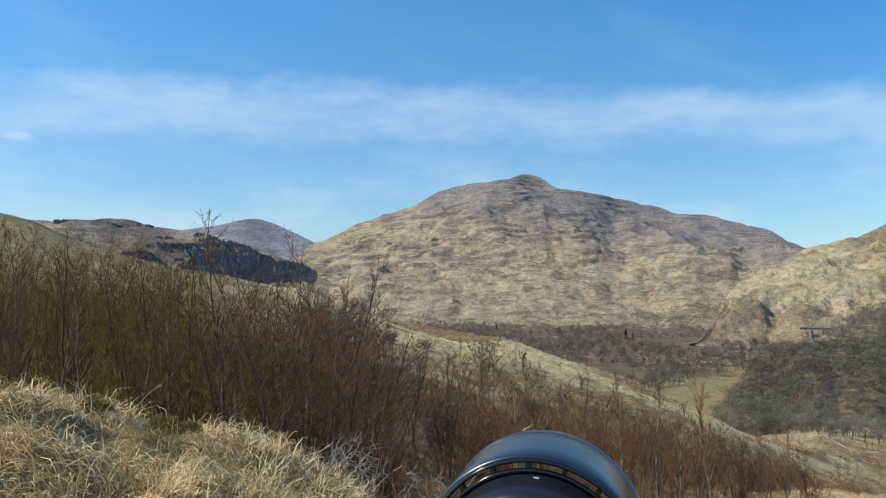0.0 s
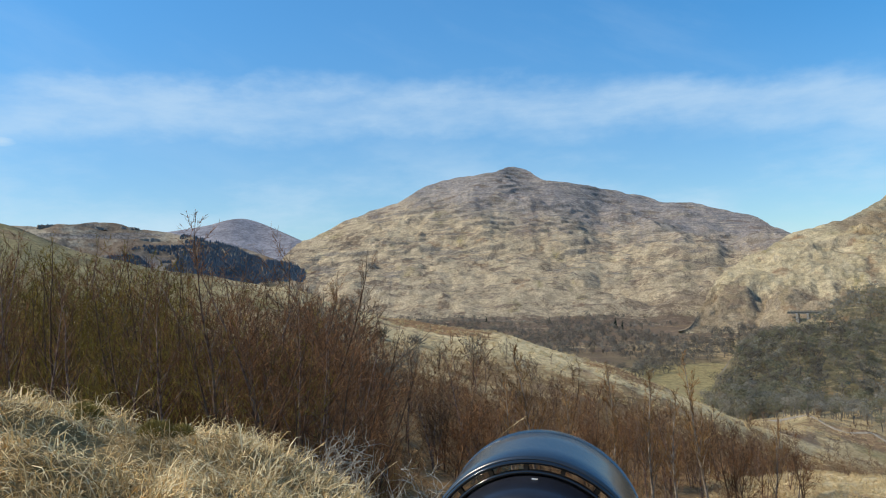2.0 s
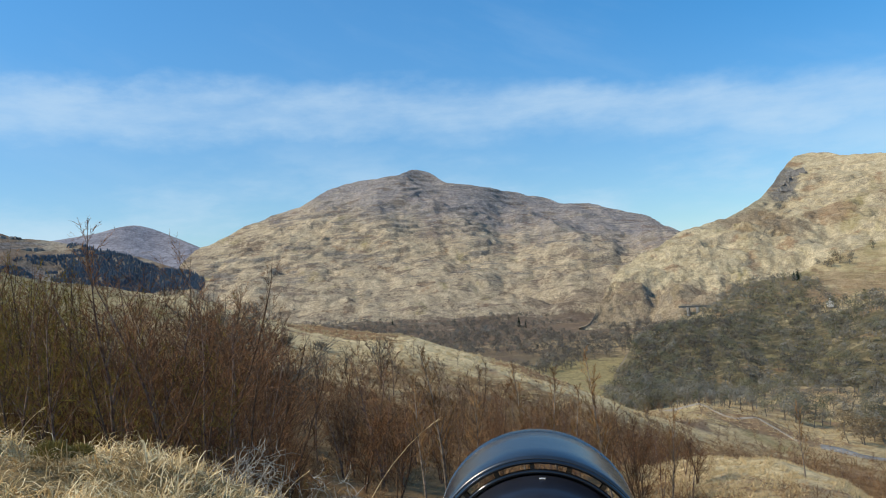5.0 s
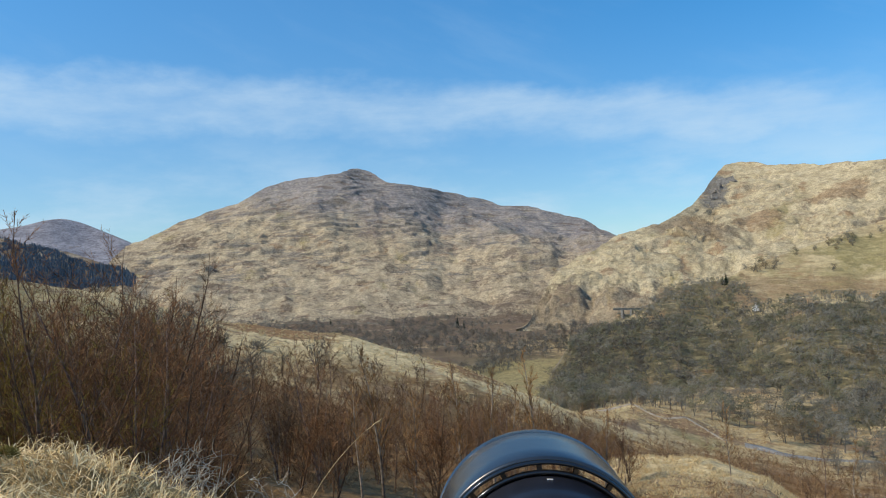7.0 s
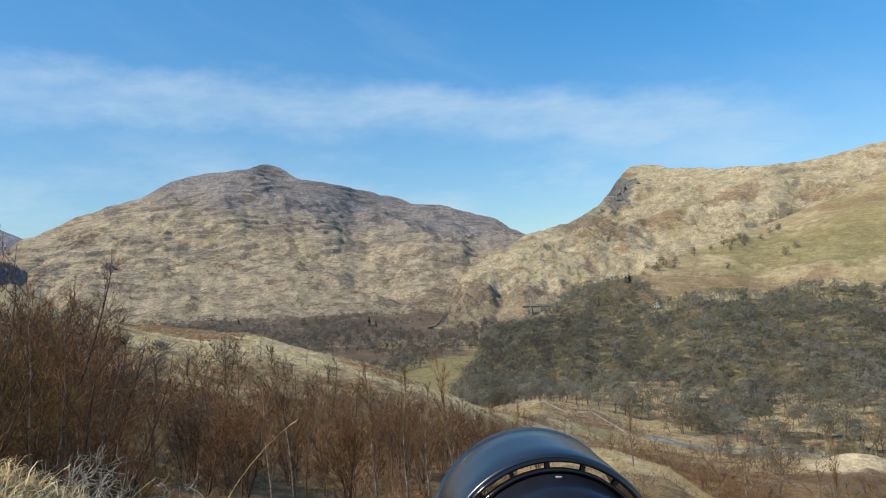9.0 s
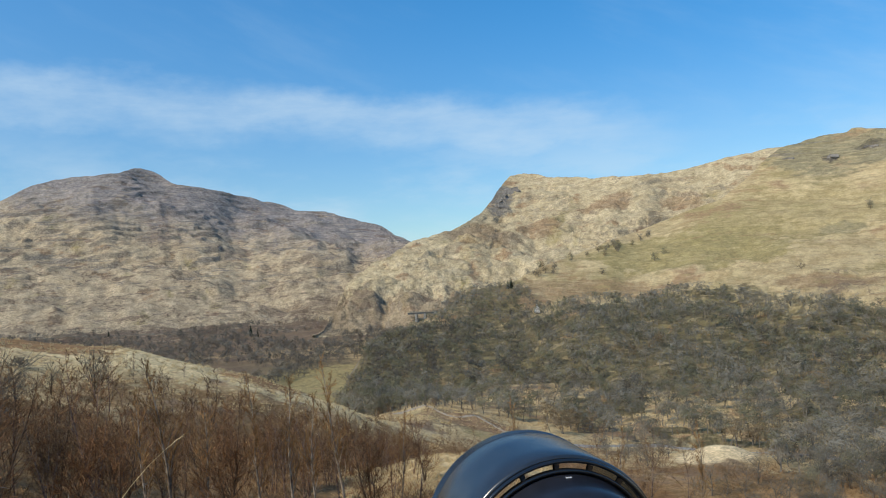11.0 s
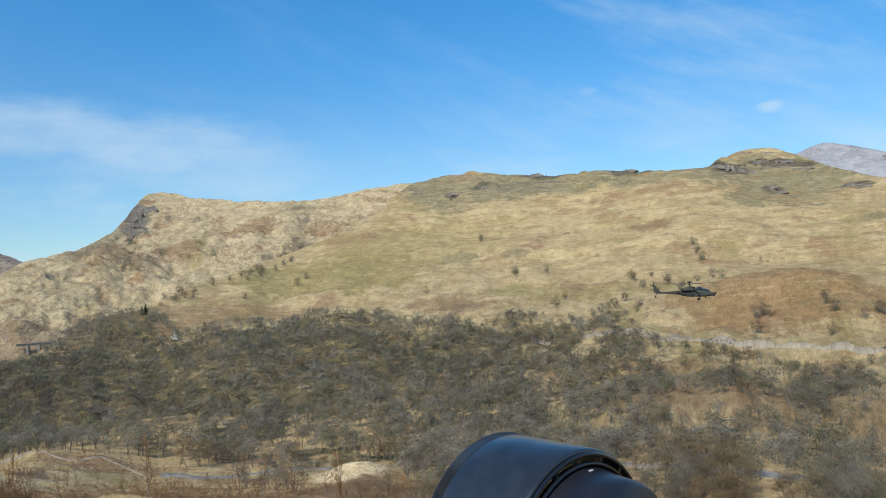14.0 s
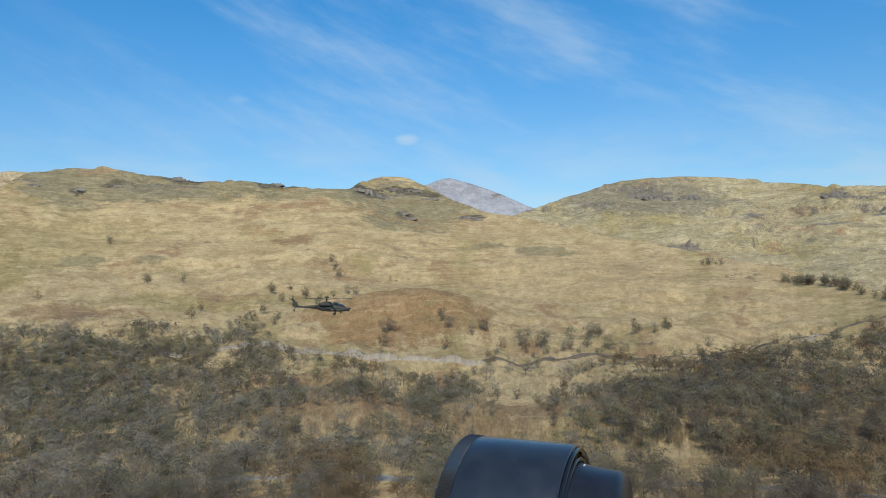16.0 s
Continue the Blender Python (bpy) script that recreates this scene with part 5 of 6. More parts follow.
def ribbon(name, points, width, mat, label, category, lift=0.25, ragged=0.0):
    line = stones_on(points)
    v, f = [], []
    for i, (a, r) in enumerate(line):
        w = width * (1 + ragged * float(grid_noise(np.array([i * 0.21]), np.array([3.3]), 17)[0])) / 2
        for k, d in enumerate((-w, -w * 0.8, -w * 0.3, w * 0.3, w * 0.8, w)):
            p = at(a, r + d + random.uniform(-0.12, 0.12) * w * ragged)
            p.z += lift if 0 < k < 5 else -0.15
            v.append(tuple(p))
        if i:
            n = 6 * i
            f += [(n - 6 + k, n + k, n + k + 1, n - 5 + k) for k in range(5)]
    me = bpy.data.meshes.new(name)
    me.from_pydata(v, [], [q[::-1] for q in f])
    me.materials.append(mat)
    me.shade_smooth()
    return tagged(new(name, me), label, category, kind="structure")


def on_hill(az, el):
    e, d = np.array(REACH_BIG, float).T
    return float(np.interp(el, e, d))


ROAD = [(58.0, on_hill(58, -3.9)), (62.0, on_hill(62, -4.2)), (67.2, on_hill(67, -4.5)), (72.7, on_hill(72, -4.95)), (77.2, on_hill(77, -5.3)), (82.0, on_hill(82, -5.36)), (87.0, on_hill(87, -5.7)),
        (91.7, on_hill(91, -5.4)), (96.7, on_hill(96, -5.2)), (102.8, on_hill(102, -4.75)), (109.5, on_hill(109, -3.4)), (114.2, on_hill(114, -2.4))]
ribbon("road", ROAD, 5.6, M_ROAD, "narrow grey road cut along the hillside", "road", 0.35)
ribbon("river", [(34.6, 230), (36.2, 224), (39.5, 226), (42.8, 232), (47.0, 228), (50.0, 222), (56.0, 214), (64.0, 206), (75.0, 194), (84.0, 192), (100.0, 196), (122.0, 205)], 5.0, M_GRAVEL,
       "shallow river over pale grey gravel", "river", 0.2, 1.2)
ribbon("river_pool", [(35.0, 227), (37.5, 224), (40.0, 227), (43.0, 231)], 3.0, M_WATER, "dark shallow pool of the river", "water", 0.45, 0.5)
ribbon("track", [(24.0, 240), (25.6, 243), (26.8, 245), (28.0, 239), (29.2, 236), (30.6, 240), (32.0, 236), (33.4, 229)], 2.6, M_TRACK, "pale stony track over the end of the spur", "track", 0.15, 0.9)
ribbon("railway", [(-3.0, 1010), (5.0, 960), (9.0, 940)], 7.0, M_ROAD, "dark line of the railway across the moor's foot", "railway", 0.8, 0.2)


def build_wall():
    """The pale retaining wall below the road: rough blocks of uneven height."""
    wall = tagged(new("retaining_wall"), "pale rough stone retaining wall below the road", "wall")
    stone = Geo()
    stone.box(Matrix(), 1.0, 1.0, 1.0, 0.9)
    meshes = [stone.mesh("block", M_STONE)]
    line = [p for p in stones_on(ROAD) if 62.5 < p[0] < 64 or 66.5 < p[0] < 86.5]
    for i, (a, r) in enumerate(line):
        tall = 3.0 + 2.2 * float(grid_noise(np.array([a * 1.1]), np.array([0.5]), 44)[0]) + random.uniform(-0.4, 0.4)
        if tall < 1.1:
            continue
        ob = new("block", meshes[0])
        ob.parent = wall
        p = at(a, r - 4.0)
        ob.matrix_basis = Matrix.Translation(p + Vector((0, 0, tall / 2 - 0.4))) @ Matrix.Rotation(-radians(a) + random.gauss(0, 0.1), 4, "Z") @ Matrix.Rotation(random.gauss(0, 0.16), 4, "Y") @ Matrix.Diagonal((random.uniform(2.2, 3.8), random.uniform(0.9, 1.8), tall * 1.1, 1))


build_wall()


def build_viaduct():
    bridge = tagged(new("viaduct"), "girder railway viaduct on tall stone piers", "bridge")
    az, r, top = (26.0, 31.8), 800.0, EYE + 800 * math.tan(radians(-2.25))
    a, b = at(az[0], r + 12, top), at(az[1], r - 18, top - 1.0)
    d = (b - a).normalized()
    turn = Matrix.Rotation(math.atan2(d.y, d.x), 4, "Z")
    length = (b - a).length
    mid = Matrix.Translation((a + b) / 2) @ turn
    deck, rail = Geo(), Geo()
    deck.box(mid, length, 4.6, 0.7)
    for s in (-1, 1):
        deck.box(mid @ Matrix.Translation((0, 1.7 * s, -1.0)), length, 0.5, 1.6)
        rail.box(mid @ Matrix.Translation((0, 2.2 * s, 1.45)), length, 0.1, 0.12)
        for i in range(int(length / 3)):
            rail.box(mid @ Matrix.Translation((-length / 2 + 1.5 + 3 * i, 2.2 * s, 0.9)), 0.12, 0.12, 1.1)
    part("deck", deck, M_STEEL, bridge)
    part("railing", rail, M_STEEL, bridge)
    for u in (0.11, 0.23, 0.35, 0.5, 0.65, 0.8, 0.93):
        p = a.lerp(b, u)
        g = Geo()
        g.box(Matrix.Translation((p.x, p.y, top - 1.8 - 13)) @ turn, 3.2, 5.0, 26.0, 0.72)
        g.box(Matrix.Translation((p.x, p.y, top - 2.1)) @ turn, 2.8, 4.6, 0.6)
        part("pier", g, M_PIER, bridge)


build_viaduct()


def build_cottage():
    house = tagged(new("cottage"), "small whitewashed cottage among the trees", "house")
    g = Geo()
    g.box(Matrix.Translation((0, 0, 1.4)), 7.0, 4.6, 3.2)
    for s in (-1, 1):
        n = len(g.v)
        g.v += [Vector((3.5 * s, -2.3, 3.0)), Vector((3.5 * s, 2.3, 3.0)), Vector((3.5 * s, 0, 5.0))]
        g.f.append((n, n + 1, n + 2))
    part("wall", g, M_WHITE, house)
    g = Geo()
    for s in (-1, 1):
        g.box(Matrix.Translation((0, 1.25 * s, 4.05)) @ Matrix.Rotation(-s * math.atan2(2.0, 2.3), 4, "X"), 7.4, 3.3, 0.15)
    roof = part("roof", g, M_SLATE, house)
    g = Geo()
    g.box(Matrix.Translation((2.9, 0, 5.3)), 0.7, 0.7, 1.2)
    part("chimney", g, M_WHITE, roof)
    for x in (-2.0, 1.6):
        g = Geo()
        g.box(Matrix.Translation((x, -2.31, 1.6)), 0.9, 0.08, 1.1)
        part("window", g, M_SLATE, house)
    house.matrix_basis = Matrix.Translation(at(35.9, on_hill(35.9, -2.5)) + Vector((0, 0, 1.2))) @ Matrix.Rotation(0.9, 4, "Z")


build_cottage()


def build_car():
    car = tagged(new("car"), "dark car on the hillside road", "car")
    paint, glass, tyre = M_SLATE, M_WATER, M_ROAD
    g = Geo()
    g.box(Matrix.Translation((0, 0, 0.65)), 4.3, 1.75, 0.7, 0.96)
    g.box(Matrix.Translation((-0.25, 0, 1.25)), 2.5, 1.6, 0.6, 0.76)
    part("body", g, paint, car)
    for s in (-1, 1):
        g = Geo()
        g.box(Matrix.Translation((-0.25, 0.74 * s, 1.24)), 1.8, 0.06, 0.36, 0.85)
        part("window", g, glass, car)
        for x in (-1.3, 1.35):
            g = Geo()
            g.tube([Vector((x, 0.75 * s, 0.32)), Vector((x, 0.93 * s, 0.32))], [0.32, 0.32], 12, True)
            part("wheel", g, tyre, car)
    p, q = at(91.5, on_hill(91.5, -5.4)), at(92.0, on_hill(92, -5.4))
    car.matrix_basis = Matrix.Translation(p + Vector((0, 0, 0.4))) @ Matrix.Rotation(math.atan2(q.y - p.y, q.x - p.x), 4, "Z")


build_car()


# ---------------------------------------------------------------- single bushes and trees of the hillside
def build_hill_trees():
    spots = ((45.5, 1.4), (44.8, 1.0), (41.0, 0.0), (37.3, 0.1), (36.2, -0.1), (54.7, -1.1), (64.0, 0.8), (59.1, 3.3), (61.6, 0.2), (65.2, -1.3), (74.8, 1.8), (75.2, 1.0), (75.0, 1.4),
             (70.4, -0.3), (71.0, -0.9), (71.7, -0.2), (72.9, -0.8), (69.7, -2.0), (67.3, -2.8), (68.4, -2.4))
    low = ((79.6, -3.7), (83.3, -3.6), (85.5, -4.0), (90.7, -4.8), (89.7, -4.9), (94.5, -4.2), (99.2, -3.8), (100.2, -3.8), (93.0, -4.8), (103.2, 1.9), (108.4, 0.5), (109.9, 0.2), (111.3, -0.1),
           (112.6, -0.4), (113.6, -1.0), (110.6, 0.1), (112.0, -0.3), (111.2, -3.7), (113.5, -3.1), (92.5, -8.4), (91.6, -10.2), (77.8, -8.7), (77.0, -7.0), (84.8, -7.1), (87.4, -5.2), (94.6, -6.3), (81.5, -6.6), (97.0, -7.6), (88.8, -7.9))
    models = []
    for i in range(4):
        models.append((tree_thing("hill_tree", oak(5.0, 440, 0.135, 8, 4, False, True), M_OAK, (M_WOOD_DARK, M_WOOD_GREY, M_WOOD_RUSSET, M_WOOD_MOSS)[i], "small bare rounded tree alone on the hillside", "tree", "single hillside trees"), 5.0))
    strip = [(random.uniform(62, 77), 0) for _ in range(12)]
    strip = [(a, -2.9 + 0.30 * (a - 68) * random.uniform(0, 1) + random.gauss(0, 0.3)) for a, _ in strip]
    bank = ((84.8, -6.7), (79.2, -3.6), (83.1, -3.3), (89.6, -4.7), (95.1, -3.9), (100.0, -3.7), (99.2, -6.1), (87.4, -7.8), (92.5, -7.4), (90.4, -8.7), (95.9, -8.2), (103.5, -6.9), (99.9, -8.5), (91.6, -10.5), (94.1, -10.7),
            (77.4, -8.5), (80.9, -8.1), (73.6, -7.1), (69.4, -7.3), (64.6, -2.2), (67.8, -2.7), (70.3, -0.3), (72.8, -0.6), (75.4, 1.1), (75.1, 1.5), (61.6, 0.2), (59.1, 3.5))
    burn = [(a, float(np.interp(a, (35.0, 37.1, 39.6, 42.2, 44.7), (0.2, 0.8, 1.5, 2.1, 3.4))) + random.gauss(-0.15, 0.2)) for a in [random.uniform(35, 44.7) for _ in range(22)]]
    row = [(a, float(np.interp(a, (108.0, 109.9, 112.0, 114.2), (0.6, 0.2, -0.5, -1.2))) + random.gauss(0, 0.1)) for a in [random.uniform(107.8, 115) for _ in range(40)]] + [(102.7, 1.9), (103.1, 1.8), (103.6, 1.75), (104.0, 1.7)]
    verge = [(a, float(np.interp(a, (86, 91.7, 96.7, 102.8, 109.5, 114), (-5.6, -5.25, -5.05, -4.6, -3.25, -2.3))) + random.gauss(0, 0.12)) for a in [random.uniform(86, 114) for _ in range(46)]]
    loose = [(random.uniform(77, 114), random.uniform(-9.5, -3.4)) for _ in range(95)]
    scatter(models, [(a, on_hill(a, e), random.uniform(7, 12) * (1 if e > -4.9 else 0.62)) for a, e in (*spots, *low, *strip, *bank, *burn, *row, *loose)])
    scatter([(tree_thing("roadside_bush", oak(3.0, 200, 0.11, 6, 3, False, True), M_OAK, mat, "low bare bush beside the hillside road", "bush", "bushes by the road"), 3.0) for mat in (M_WOOD_DARK, M_WOOD_MOSS)],
            [(a, on_hill(a, e), random.uniform(2.0, 4.5)) for a, e in verge])


build_hill_trees()


# ---------------------------------------------------------------- rock outcrops along the hills
M_CRAGROCK = plain("crag_rock", (0.12, 0.11, 0.10), (0.25, 0.225, 0.195), 0.15, 0.95, 0.9, 0.8)


def build_outcrop(az, r, wide, tall, label="dark weathered rock outcrop in the hill grass", mat=None):
    """A ledge of split blocks, sunk into the slope."""
    ob = tagged(new("outcrop"), label, "rock", "outcrops on the hills")
    n = max(7, int(wide / tall * 4))
    for i in range(n):
        u = random.uniform(-0.5, 0.5)
        h = tall * random.uniform(0.45, 1.0) * (1.15 - 1.2 * abs(u))
        m = Matrix.Translation((u * wide, random.uniform(-0.35, 0.35) * tall, h * 0.15)) @ Matrix.Rotation(random.gauss(0, 0.35), 4, "Z") @ Matrix.Rotation(random.gauss(0, 0.22), 4, "Y") @ Matrix.Rotation(random.gauss(-0.15, 0.15), 4, "X")
        g = Geo()
        g.box(m, tall * random.uniform(0.8, 2.0), tall * random.uniform(0.9, 1.5), h * 1.3, random.uniform(0.45, 0.85))
        part("block", g, mat or M_CRAGROCK, ob)
    ob.matrix_basis = Matrix.Translation(at(az, r) - Vector((0, 0, tall * 0.25))) @ Matrix.Rotation(-radians(az), 4, "Z")


for az, el, wide, tall in ((76.9, 7.25, 14, 9), (77.5, 7.3, 16, 11), (78.3, 7.3, 16, 9), (79.0, 7.35, 14, 6), (79.6, 8.0, 26, 5), (81.0, 8.05, 34, 6), (82.4, 7.5, 26, 5), (80.3, 6.0, 14, 5), (80.9, 5.8, 16, 5), (85.3, 6.0, 22, 6), (86.1, 5.8, 16, 5),
                           (63.6, 7.8, 20, 7), (64.3, 7.85, 24, 8), (66.4, 7.8, 22, 5), (57.0, 6.75, 16, 6), (59.4, 7.1, 22, 4), (70.6, 7.3, 26, 5), (71.6, 7.3, 30, 7), (72.7, 7.2, 18, 6), (54.4, 6.9, 14, 4)):
    build_outcrop(az, on_hill(az, el), wide, tall)
for az, el, wide, tall in ((102.6, -5.3, 10, 2.2), (103.6, -5.1, 9, 2.6), (104.6, -4.9, 8, 2.0), (109.4, -3.7, 9, 3.0), (110.0, -3.5, 8, 2.6), (92.4, -5.9, 8, 1.4)):
    build_outcrop(az, on_hill(az, el), wide, tall, "pale rock face cut beside the road", M_STONE)
for az, r, wide, tall in ((33.9, 1560, 16, 14), (34.2, 1590, 18, 14), (34.6, 1610, 18, 12), (33.6, 1540, 14, 12), (33.4, 1510, 16, 10), (33.9, 1520, 14, 9), (98.4, 2340, 90, 20), (99.6, 2320, 70, 18), (95.6, 2250, 50, 14), (102.0, 2350, 60, 16), (111.6, 2260, 70, 18)):
    build_outcrop(az, r, wide, tall, "dark cliff of split rock near the hilltop")
for az, r, wide, tall in ((-24.0, 2560, 60, 12), (-22.0, 2600, 70, 10), (-27.0, 2520, 50, 12), (-20.5, 2500, 50, 12)):
    build_outcrop(az, r, wide, tall, "grey rock ledge on the mountain side")


# ---------------------------------------------------------------- the helicopter over the glen
M_HELI = plain("olive_drab", (0.030, 0.033, 0.028), (0.055, 0.058, 0.048), 0.7, 0.55, gloss=0.4, vary=0.05)
M_DARK = plain("black_rubber", (0.015, 0.015, 0.016), (0.03, 0.03, 0.03), 2.0, 0.6, vary=0.05)
M_GLASS = plain("canopy_glass", (0.02, 0.025, 0.03), (0.03, 0.035, 0.04), 1.0, 0.04, gloss=1.0, vary=0.0)


def loft(sections, sides=14, power=2.6):
    """A closed skin through sections (x, centre y, centre z, half width, half height)."""
    g = Geo()
    for x, cy, cz, w, h in sections:
        for k in range(sides):
            a = 2 * math.pi * k / sides
            c, s = math.cos(a), math.sin(a)
            g.v.append(Vector((x, cy + w * math.copysign(abs(c) ** (2 / power), c), cz + h * math.copysign(abs(s) ** (2 / power), s))))
    for i in range(len(sections) - 1):
        for k in range(sides):
            a, b = i * sides + k, i * sides + (k + 1) % sides
            g.f.append((a, b, b + sides, a + sides))
    g.f.append(tuple(range(sides))[::-1])
    g.f.append(tuple((len(sections) - 1) * sides + k for k in range(sides)))
    return g


def rotor_blade(m, root, tip, chord):
    g = Geo()
    for i in range(6):
        x = root + (tip - root) * i / 5
        c = chord * (0.6 if i == 0 else 1.0)
        droop = 0.045 * (x - root)
        for y, z in ((-0.25 * c, 0), (0, 0.13 * c), (0.75 * c, 0), (0, -0.11 * c)):
            g.v.append(m @ Vector((x, y, z + droop)))
    for i in range(5):
        for k in range(4):
            a, b = 4 * i + k, 4 * i + (k + 1) % 4
            g.f.append((a, b, b + 4, a + 4))
    g.f += [(3, 2, 1, 0), (20, 21, 22, 23)]
    return g


def build_helicopter():
    heli = tagged(new("helicopter"), "dark olive attack helicopter with a mast dome", "helicopter")
    part("fuselage", loft([(6.3, 0, -0.25, 0.28, 0.25), (5.7, 0, -0.2, 0.42, 0.45), (4.6, 0, -0.15, 0.55, 0.70), (3.2, 0, -0.05, 0.62, 0.85), (1.8, 0, 0.05, 0.66, 0.95), (0.2, 0, 0.1, 0.68, 1.0),
                           (-1.4, 0, 0.15, 0.60, 0.85), (-2.6, 0, 0.2, 0.44, 0.58)]), M_HELI, heli, smooth=True)
    part("tail_boom", loft([(-2.4, 0, 0.25, 0.42, 0.55), (-4.5, 0, 0.28, 0.32, 0.38), (-6.5, 0, 0.32, 0.24, 0.28), (-8.4, 0, 0.4, 0.15, 0.24)]), M_HELI, heli, smooth=True)
    g = Geo()
    n = 0
    for x, z, w in ((-7.3, 0.4, 0.10), (-8.6, 0.4, 0.08), (-8.9, 2.5, 0.05), (-9.5, 2.6, 0.04)):
        g.v += [Vector((x, -w, z)), Vector((x, w, z))]
    g.f += [(0, 4, 6, 2), (1, 3, 7, 5), (0, 1, 5, 4), (2, 6, 7, 3), (4, 5, 7, 6), (0, 2, 3, 1)]
    part("tail_fin", g, M_HELI, heli)
    g = Geo()
    g.box(Matrix.Translation((-8.8, 0, 0.35)), 0.9, 3.2, 0.1)
    part("stabiliser", g, M_HELI, heli)
    # stepped canopy of two cockpits
    part("front_canopy", loft([(5.1, 0, 0.45, 0.30, 0.10), (4.5, 0, 0.62, 0.45, 0.42), (3.7, 0, 0.75, 0.48, 0.50), (3.35, 0, 0.7, 0.46, 0.45)], 8), M_GLASS, heli, "dark glossy canopy glass")
    part("rear_canopy", loft([(3.4, 0, 0.85, 0.46, 0.45), (2.9, 0, 1.15, 0.47, 0.52), (2.1, 0, 1.2, 0.46, 0.50), (1.6, 0, 1.05, 0.44, 0.4)], 8), M_GLASS, heli, "dark glossy canopy glass")
    g = Geo()
    g.tube([Vector((6.0, 0, -0.75)), Vector((6.0, 0, 0.05))], [0.26, 0.26], 12, True)
    g.box(Matrix.Translation((6.35, 0, 0.0)), 0.5, 0.45, 0.4)
    part("nose_turret", g, M_DARK, heli)
    for s in (-1, 1):
        part("engine", loft([(1.3, 0.85 * s, 1.0, 0.25, 0.3), (0.9, 0.9 * s, 1.0, 0.36, 0.42), (-1.2, 0.9 * s, 1.0, 0.36, 0.42), (-2.0, 1.0 * s, 1.05, 0.28, 0.3)], 12), M_HELI, heli, smooth=True)
        wing = Geo()
        wing.box(Matrix.Translation((0.3, 1.6 * s, -0.1)), 1.3, 2.0, 0.2)
        wing = part("stub_wing", wing, M_HELI, heli)
        for y in (1.5, 2.4):
            pod = Geo()
            pod.tube([Vector((1.2, y * s, -0.55)), Vector((1.0, y * s, -0.55)), Vector((-0.8, y * s, -0.55)), Vector((-1.0, y * s, -0.55))], [0.12, 0.2, 0.2, 0.12], 10, True)
            part("pod", pod, M_DARK, wing)
        part("side_bay", loft([(4.6, 0.62 * s, -0.5, 0.1, 0.2), (3.8, 0.75 * s, -0.5, 0.22, 0.36), (0.6, 0.8 * s, -0.5, 0.25, 0.4), (-0.4, 0.65 * s, -0.4, 0.1, 0.2)], 10), M_HELI, heli, smooth=True)
        leg = Geo()
        leg.tube([Vector((2.6, 0.7 * s, -0.7)), Vector((2.2, 1.0 * s, -1.5))], [0.1, 0.08], 8, True)
        leg = part("wheel_strut", leg, M_HELI, heli)
        wheel = Geo()
        wheel.tube([Vector((2.2, 0.92 * s, -1.5)), Vector((2.2, 1.16 * s, -1.5))], [0.34, 0.34], 16, True)
        part("wheel", wheel, M_DARK, leg)
    g = Geo()
    g.tube([Vector((-8.3, 0, 0.2)), Vector((-8.7, 0, -0.75))], [0.07, 0.05], 8, True)
    g.tube([Vector((-8.7, -0.1, -0.75)), Vector((-8.7, 0.1, -0.75))], [0.22, 0.22], 14, True)
    part("tail_wheel", g, M_DARK, heli)
    g = Geo()
    g.tube([Vector((3.9, 0, -0.85)), Vector((3.9, 0, -1.25))], [0.2, 0.16], 10, True)
    g.tube([Vector((3.7, 0, -1.2)), Vector((5.3, 0, -1.3))], [0.06, 0.04], 8, True)
    part("chin_gun", g, M_DARK, heli)
    part("mast_fairing", loft([(1.5, 0, 1.25, 0.25, 0.2), (0.9, 0, 1.45, 0.42, 0.4), (-0.8, 0, 1.4, 0.42, 0.4), (-2.2, 0, 1.0, 0.3, 0.3)], 12), M_HELI, heli, smooth=True)
    rotor = Geo()
    rotor.tube([Vector((0, 0, 1.5)), Vector((0, 0, 2.35)), Vector((0, 0, 2.36)), Vector((0, 0, 2.6))], [0.16, 0.16, 0.4, 0.35], 12, True)
    rotor = part("rotor_hub", rotor, M_DARK, heli)
    for k in range(4):
        m = Matrix.Translation((0, 0, 2.45)) @ Matrix.Rotation(radians(17 + 90 * k), 4, "Z")
        part("rotor_blade", rotor_blade(m, 0.4, 7.2, 0.53), M_DARK, rotor)
    g = Geo()
    g.tube([Vector((0, 0, z)) for z in (2.6, 2.75, 2.8, 3.05, 3.2, 3.25)], [0.12, 0.12, 0.5, 0.62, 0.5, 0.15], 16, True)
    part("radar_dome", g, M_HELI, rotor, smooth=True)
    tail = Geo()
    tail.tube([Vector((-9.0, 0.05, 1.9)), Vector((-9.0, 0.5, 1.9))], [0.14, 0.12], 10, True)
    tail = part("tail_rotor", tail, M_DARK, heli)
    for k in range(4):
        m = Matrix.Translation((-9.0, 0.45, 1.9)) @ Matrix.Rotation(radians((35, 90, 215, 270)[k]), 4, "Y")
        part("tail_blade", rotor_blade(m @ Matrix.Rotation(radians(90), 4, "X"), 0.1, 1.35, 0.24), M_DARK, tail)
    az, r = 74.35, 205.0
    place = at(az, r, EYE + r * math.tan(radians(-1.6)))
    heli.matrix_basis = Matrix.Translation(place) @ Matrix.Rotation(-radians(az - 3), 4, "Z") @ Matrix.Rotation(radians(2), 4, "Y")


build_helicopter()


# ---------------------------------------------------------------- the big lens on its stand, close to the camera
def shiny(name, a, rough, gloss=0.6):
    return plain(name, a, tuple(v * 1.5 for v in a), 60.0, rough, 0.05, 0.0005, gloss, vary=0.0)


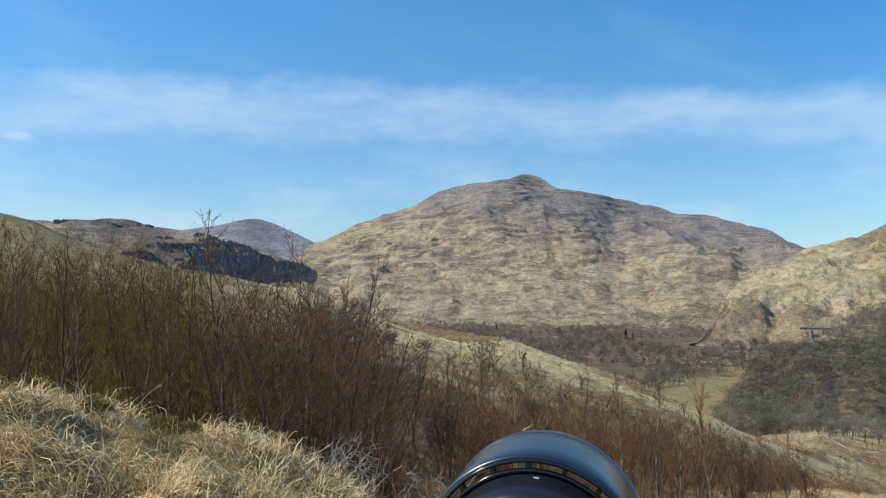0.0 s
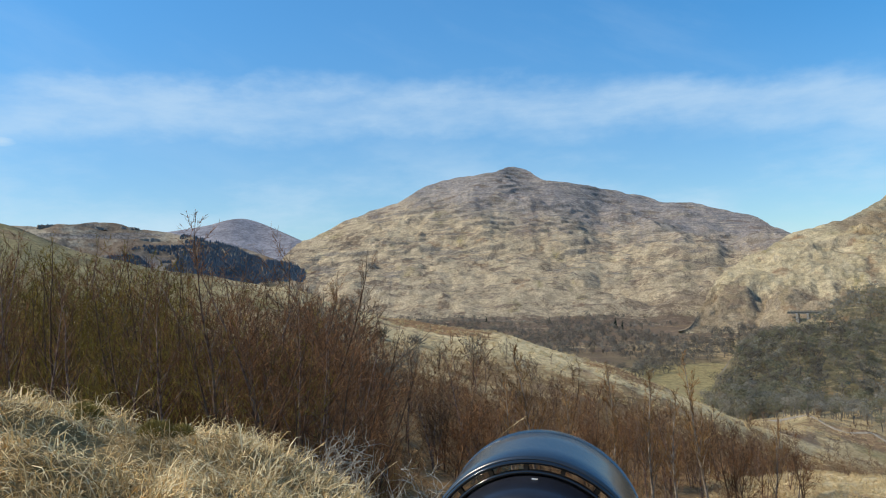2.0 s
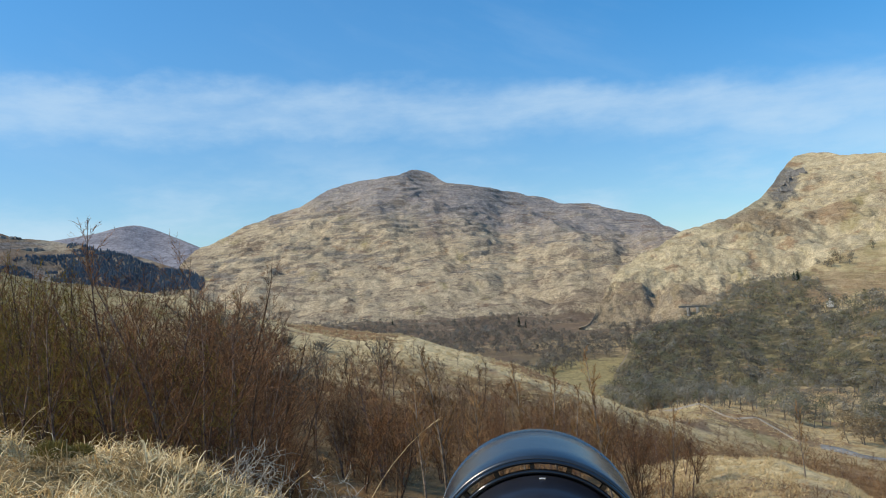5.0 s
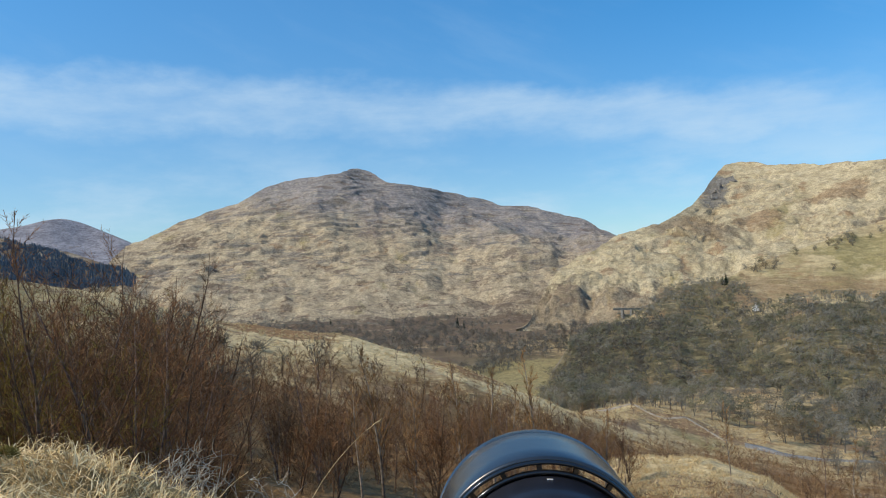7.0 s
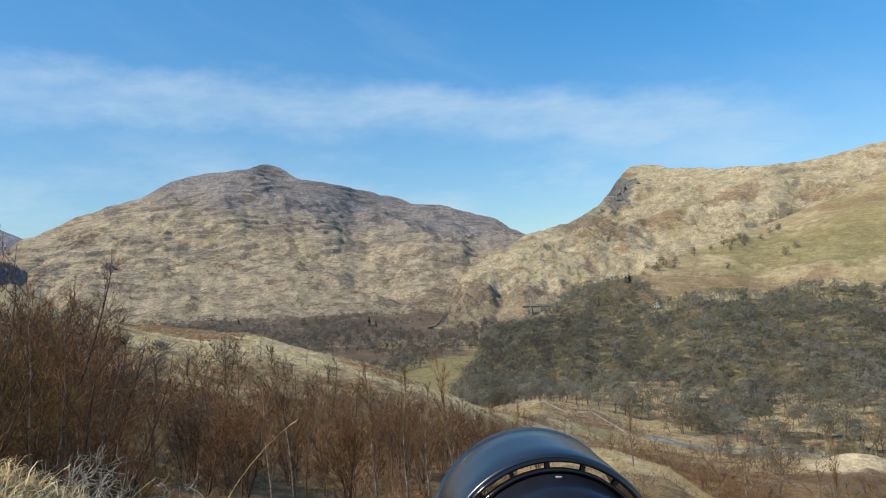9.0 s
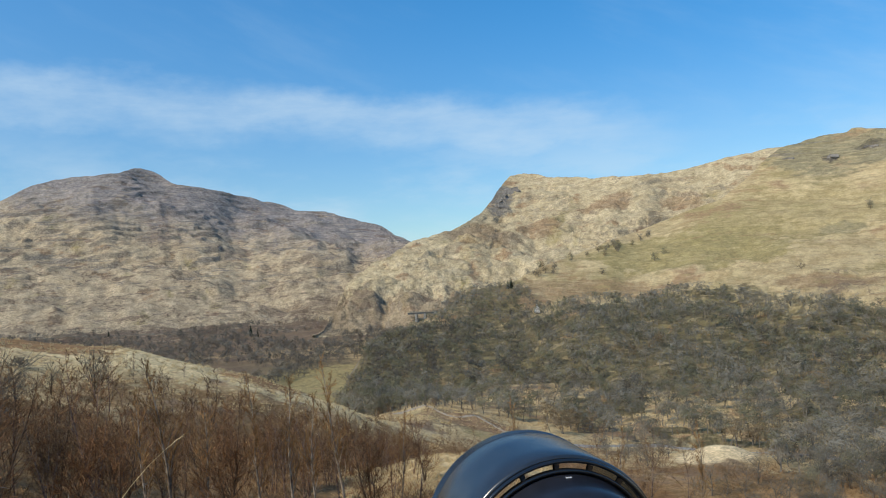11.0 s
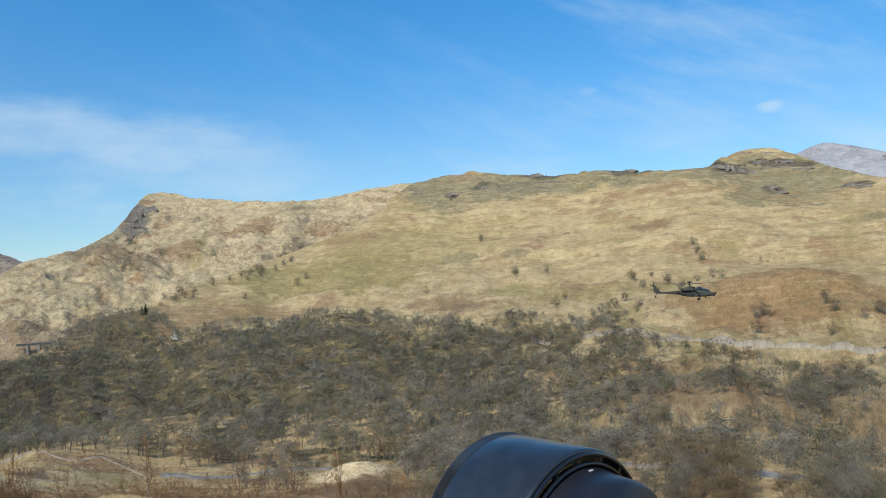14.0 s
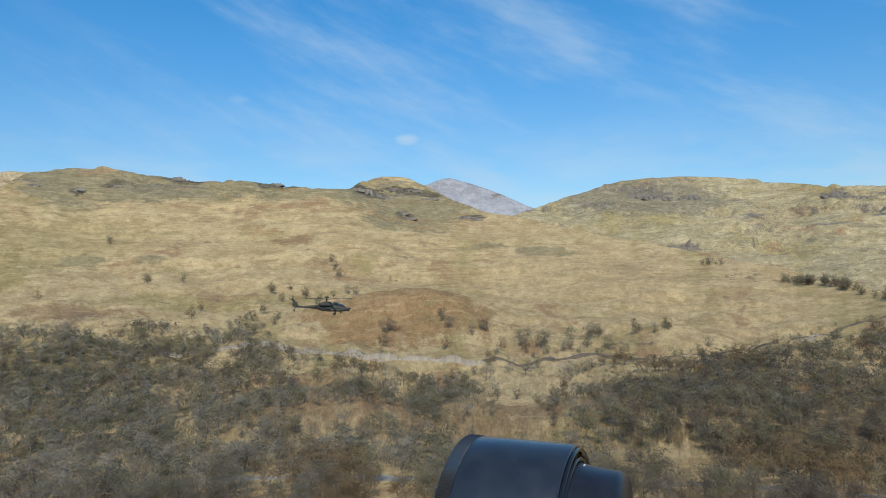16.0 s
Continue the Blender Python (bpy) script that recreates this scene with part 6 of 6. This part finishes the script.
M_HOOD = shiny("satin_black", (0.016, 0.018, 0.022), 0.27, 1.0)
M_RING = shiny("gloss_black", (0.008, 0.008, 0.009), 0.12, 0.8)
M_BARREL = shiny("barrel_black", (0.012, 0.013, 0.018), 0.35, 0.5)


def turned(profile, segments=180, start=0.0, end=360.0, rib=None):
    """A body turned round the lens's axis, which points along y; profile: (radius, place along y); rib: (first row, last row, depth) of a milled grip."""
    g = Geo()
    whole = end - start > 359.9
    steps = segments if whole else segments + 1
    for i in range(steps):
        a = radians(start + (end - start) * i / segments)
        for k, (r, y) in enumerate(profile):
            if rib and rib[0] <= k <= rib[1]:
                r = r + (rib[2] if i % 2 else -rib[2])
            g.v.append(Vector((r * math.sin(a), y, r * math.cos(a))))
    m = len(profile)
    for i in range(segments):
        j = (i + 1) % steps
        for k in range(m - 1):
            g.f.append((i * m + k, j * m + k, j * m + k + 1, i * m + k + 1))
    return g


def build_lens():
    lens = tagged(new("camera_lens"), "large black camera lens with a round hood on a stand", "lens")
    hood = part("lens_hood", turned([(0.0810, -0.040), (0.0835, -0.046), (0.0858, -0.0455), (0.0866, -0.043), (0.0862, -0.020), (0.0856, 0.010), (0.0850, 0.033), (0.0845, 0.0345),
                                     (0.0815, 0.0345), (0.0815, -0.040)]), M_HOOD, lens, "satin black lens hood", True)
    part("hood_grip", turned([(0.0843, 0.0340), (0.0849, 0.0348), (0.0849, 0.0445), (0.0840, 0.0460), (0.0815, 0.0460), (0.0815, 0.0340)], 520, rib=(1, 2, 0.00045)), M_HOOD, hood, "milled black grip band")
    part("outer_ring", turned([(0.0835, -0.0455), (0.0845, -0.0475), (0.0832, -0.0492), (0.0815, -0.0485), (0.0808, -0.0455)]), M_RING, lens, "glossy black ring", True)
    for k in range(18):
        part("spoke", turned([(0.0812, -0.0480), (0.0762, -0.0480), (0.0762, -0.0440), (0.0812, -0.0440)], 2, k * 20.0 - 1.3 - 4, k * 20.0 + 1.3 - 4), M_RING, lens)
    part("inner_ring", turned([(0.0768, -0.0445), (0.0772, -0.0485), (0.0760, -0.0500), (0.0742, -0.0490), (0.0738, -0.0455), (0.0768, -0.0445)]), M_RING, lens, "glossy black ring", True)
    part("barrel", turned([(0.0, -0.044), (0.0740, -0.0445), (0.0728, -0.0500), (0.0715, -0.0560), (0.0705, -0.068), (0.0700, -0.080), (0.0660, -0.086), (0.0, -0.087)], 120), M_BARREL, lens, "blue-black lens barrel", True)
    g = Geo()
    g.box(Matrix.Translation((0.0015, -0.0535, 0.0722)), 0.0045, 0.0012, 0.0006)
    part("index_mark", g, M_WHITE, lens, "small white index mark")
    foot = Geo()
    foot.box(Matrix.Translation((0, -0.066, -0.083)), 0.03, 0.036, 0.04, 1.0)
    part("mount_foot", foot, M_BARREL, lens)
    place = pose(0, 0, LENS_Z, 2.9, 2.6, LENS_TURN)
    lens.matrix_basis = place
    base = place @ Vector((0, -0.066, -0.103))
    stand = tagged(new("tripod"), "black three-legged stand under the lens", "tripod")
    g = Geo()
    g.tube([base + Vector((0, 0, -d)) for d in (0, 0.02, 0.021, 0.06, 0.061, 0.45)], [0.03, 0.03, 0.022, 0.022, 0.016, 0.016], 16, True)
    part("column", g, M_BARREL, stand)
    for k in range(3):
        a = radians(60 + 120 * k)
        p = Vector((base.x + 0.40 * math.sin(a), base.y + 0.40 * math.cos(a), 0))
        p.z = height(math.degrees(math.atan2(p.x, p.y)), p.length) + 0.01
        g = Geo()
        hub = base + Vector((0, 0, -0.15))
        g.tube([hub, hub.lerp(p, 0.5), p], [0.018, 0.015, 0.011], 10, True)
        leg = part("leg", g, M_BARREL, stand)
        g = Geo()
        g.tube([p + Vector((0, 0, -0.02)), p + Vector((0, 0, 0.03))], [0.017, 0.015], 10, True)
        part("rubber_foot", g, M_DARK, leg)


LENS_Z, LENS_TURN = 1.38574268, -14.0
build_lens()
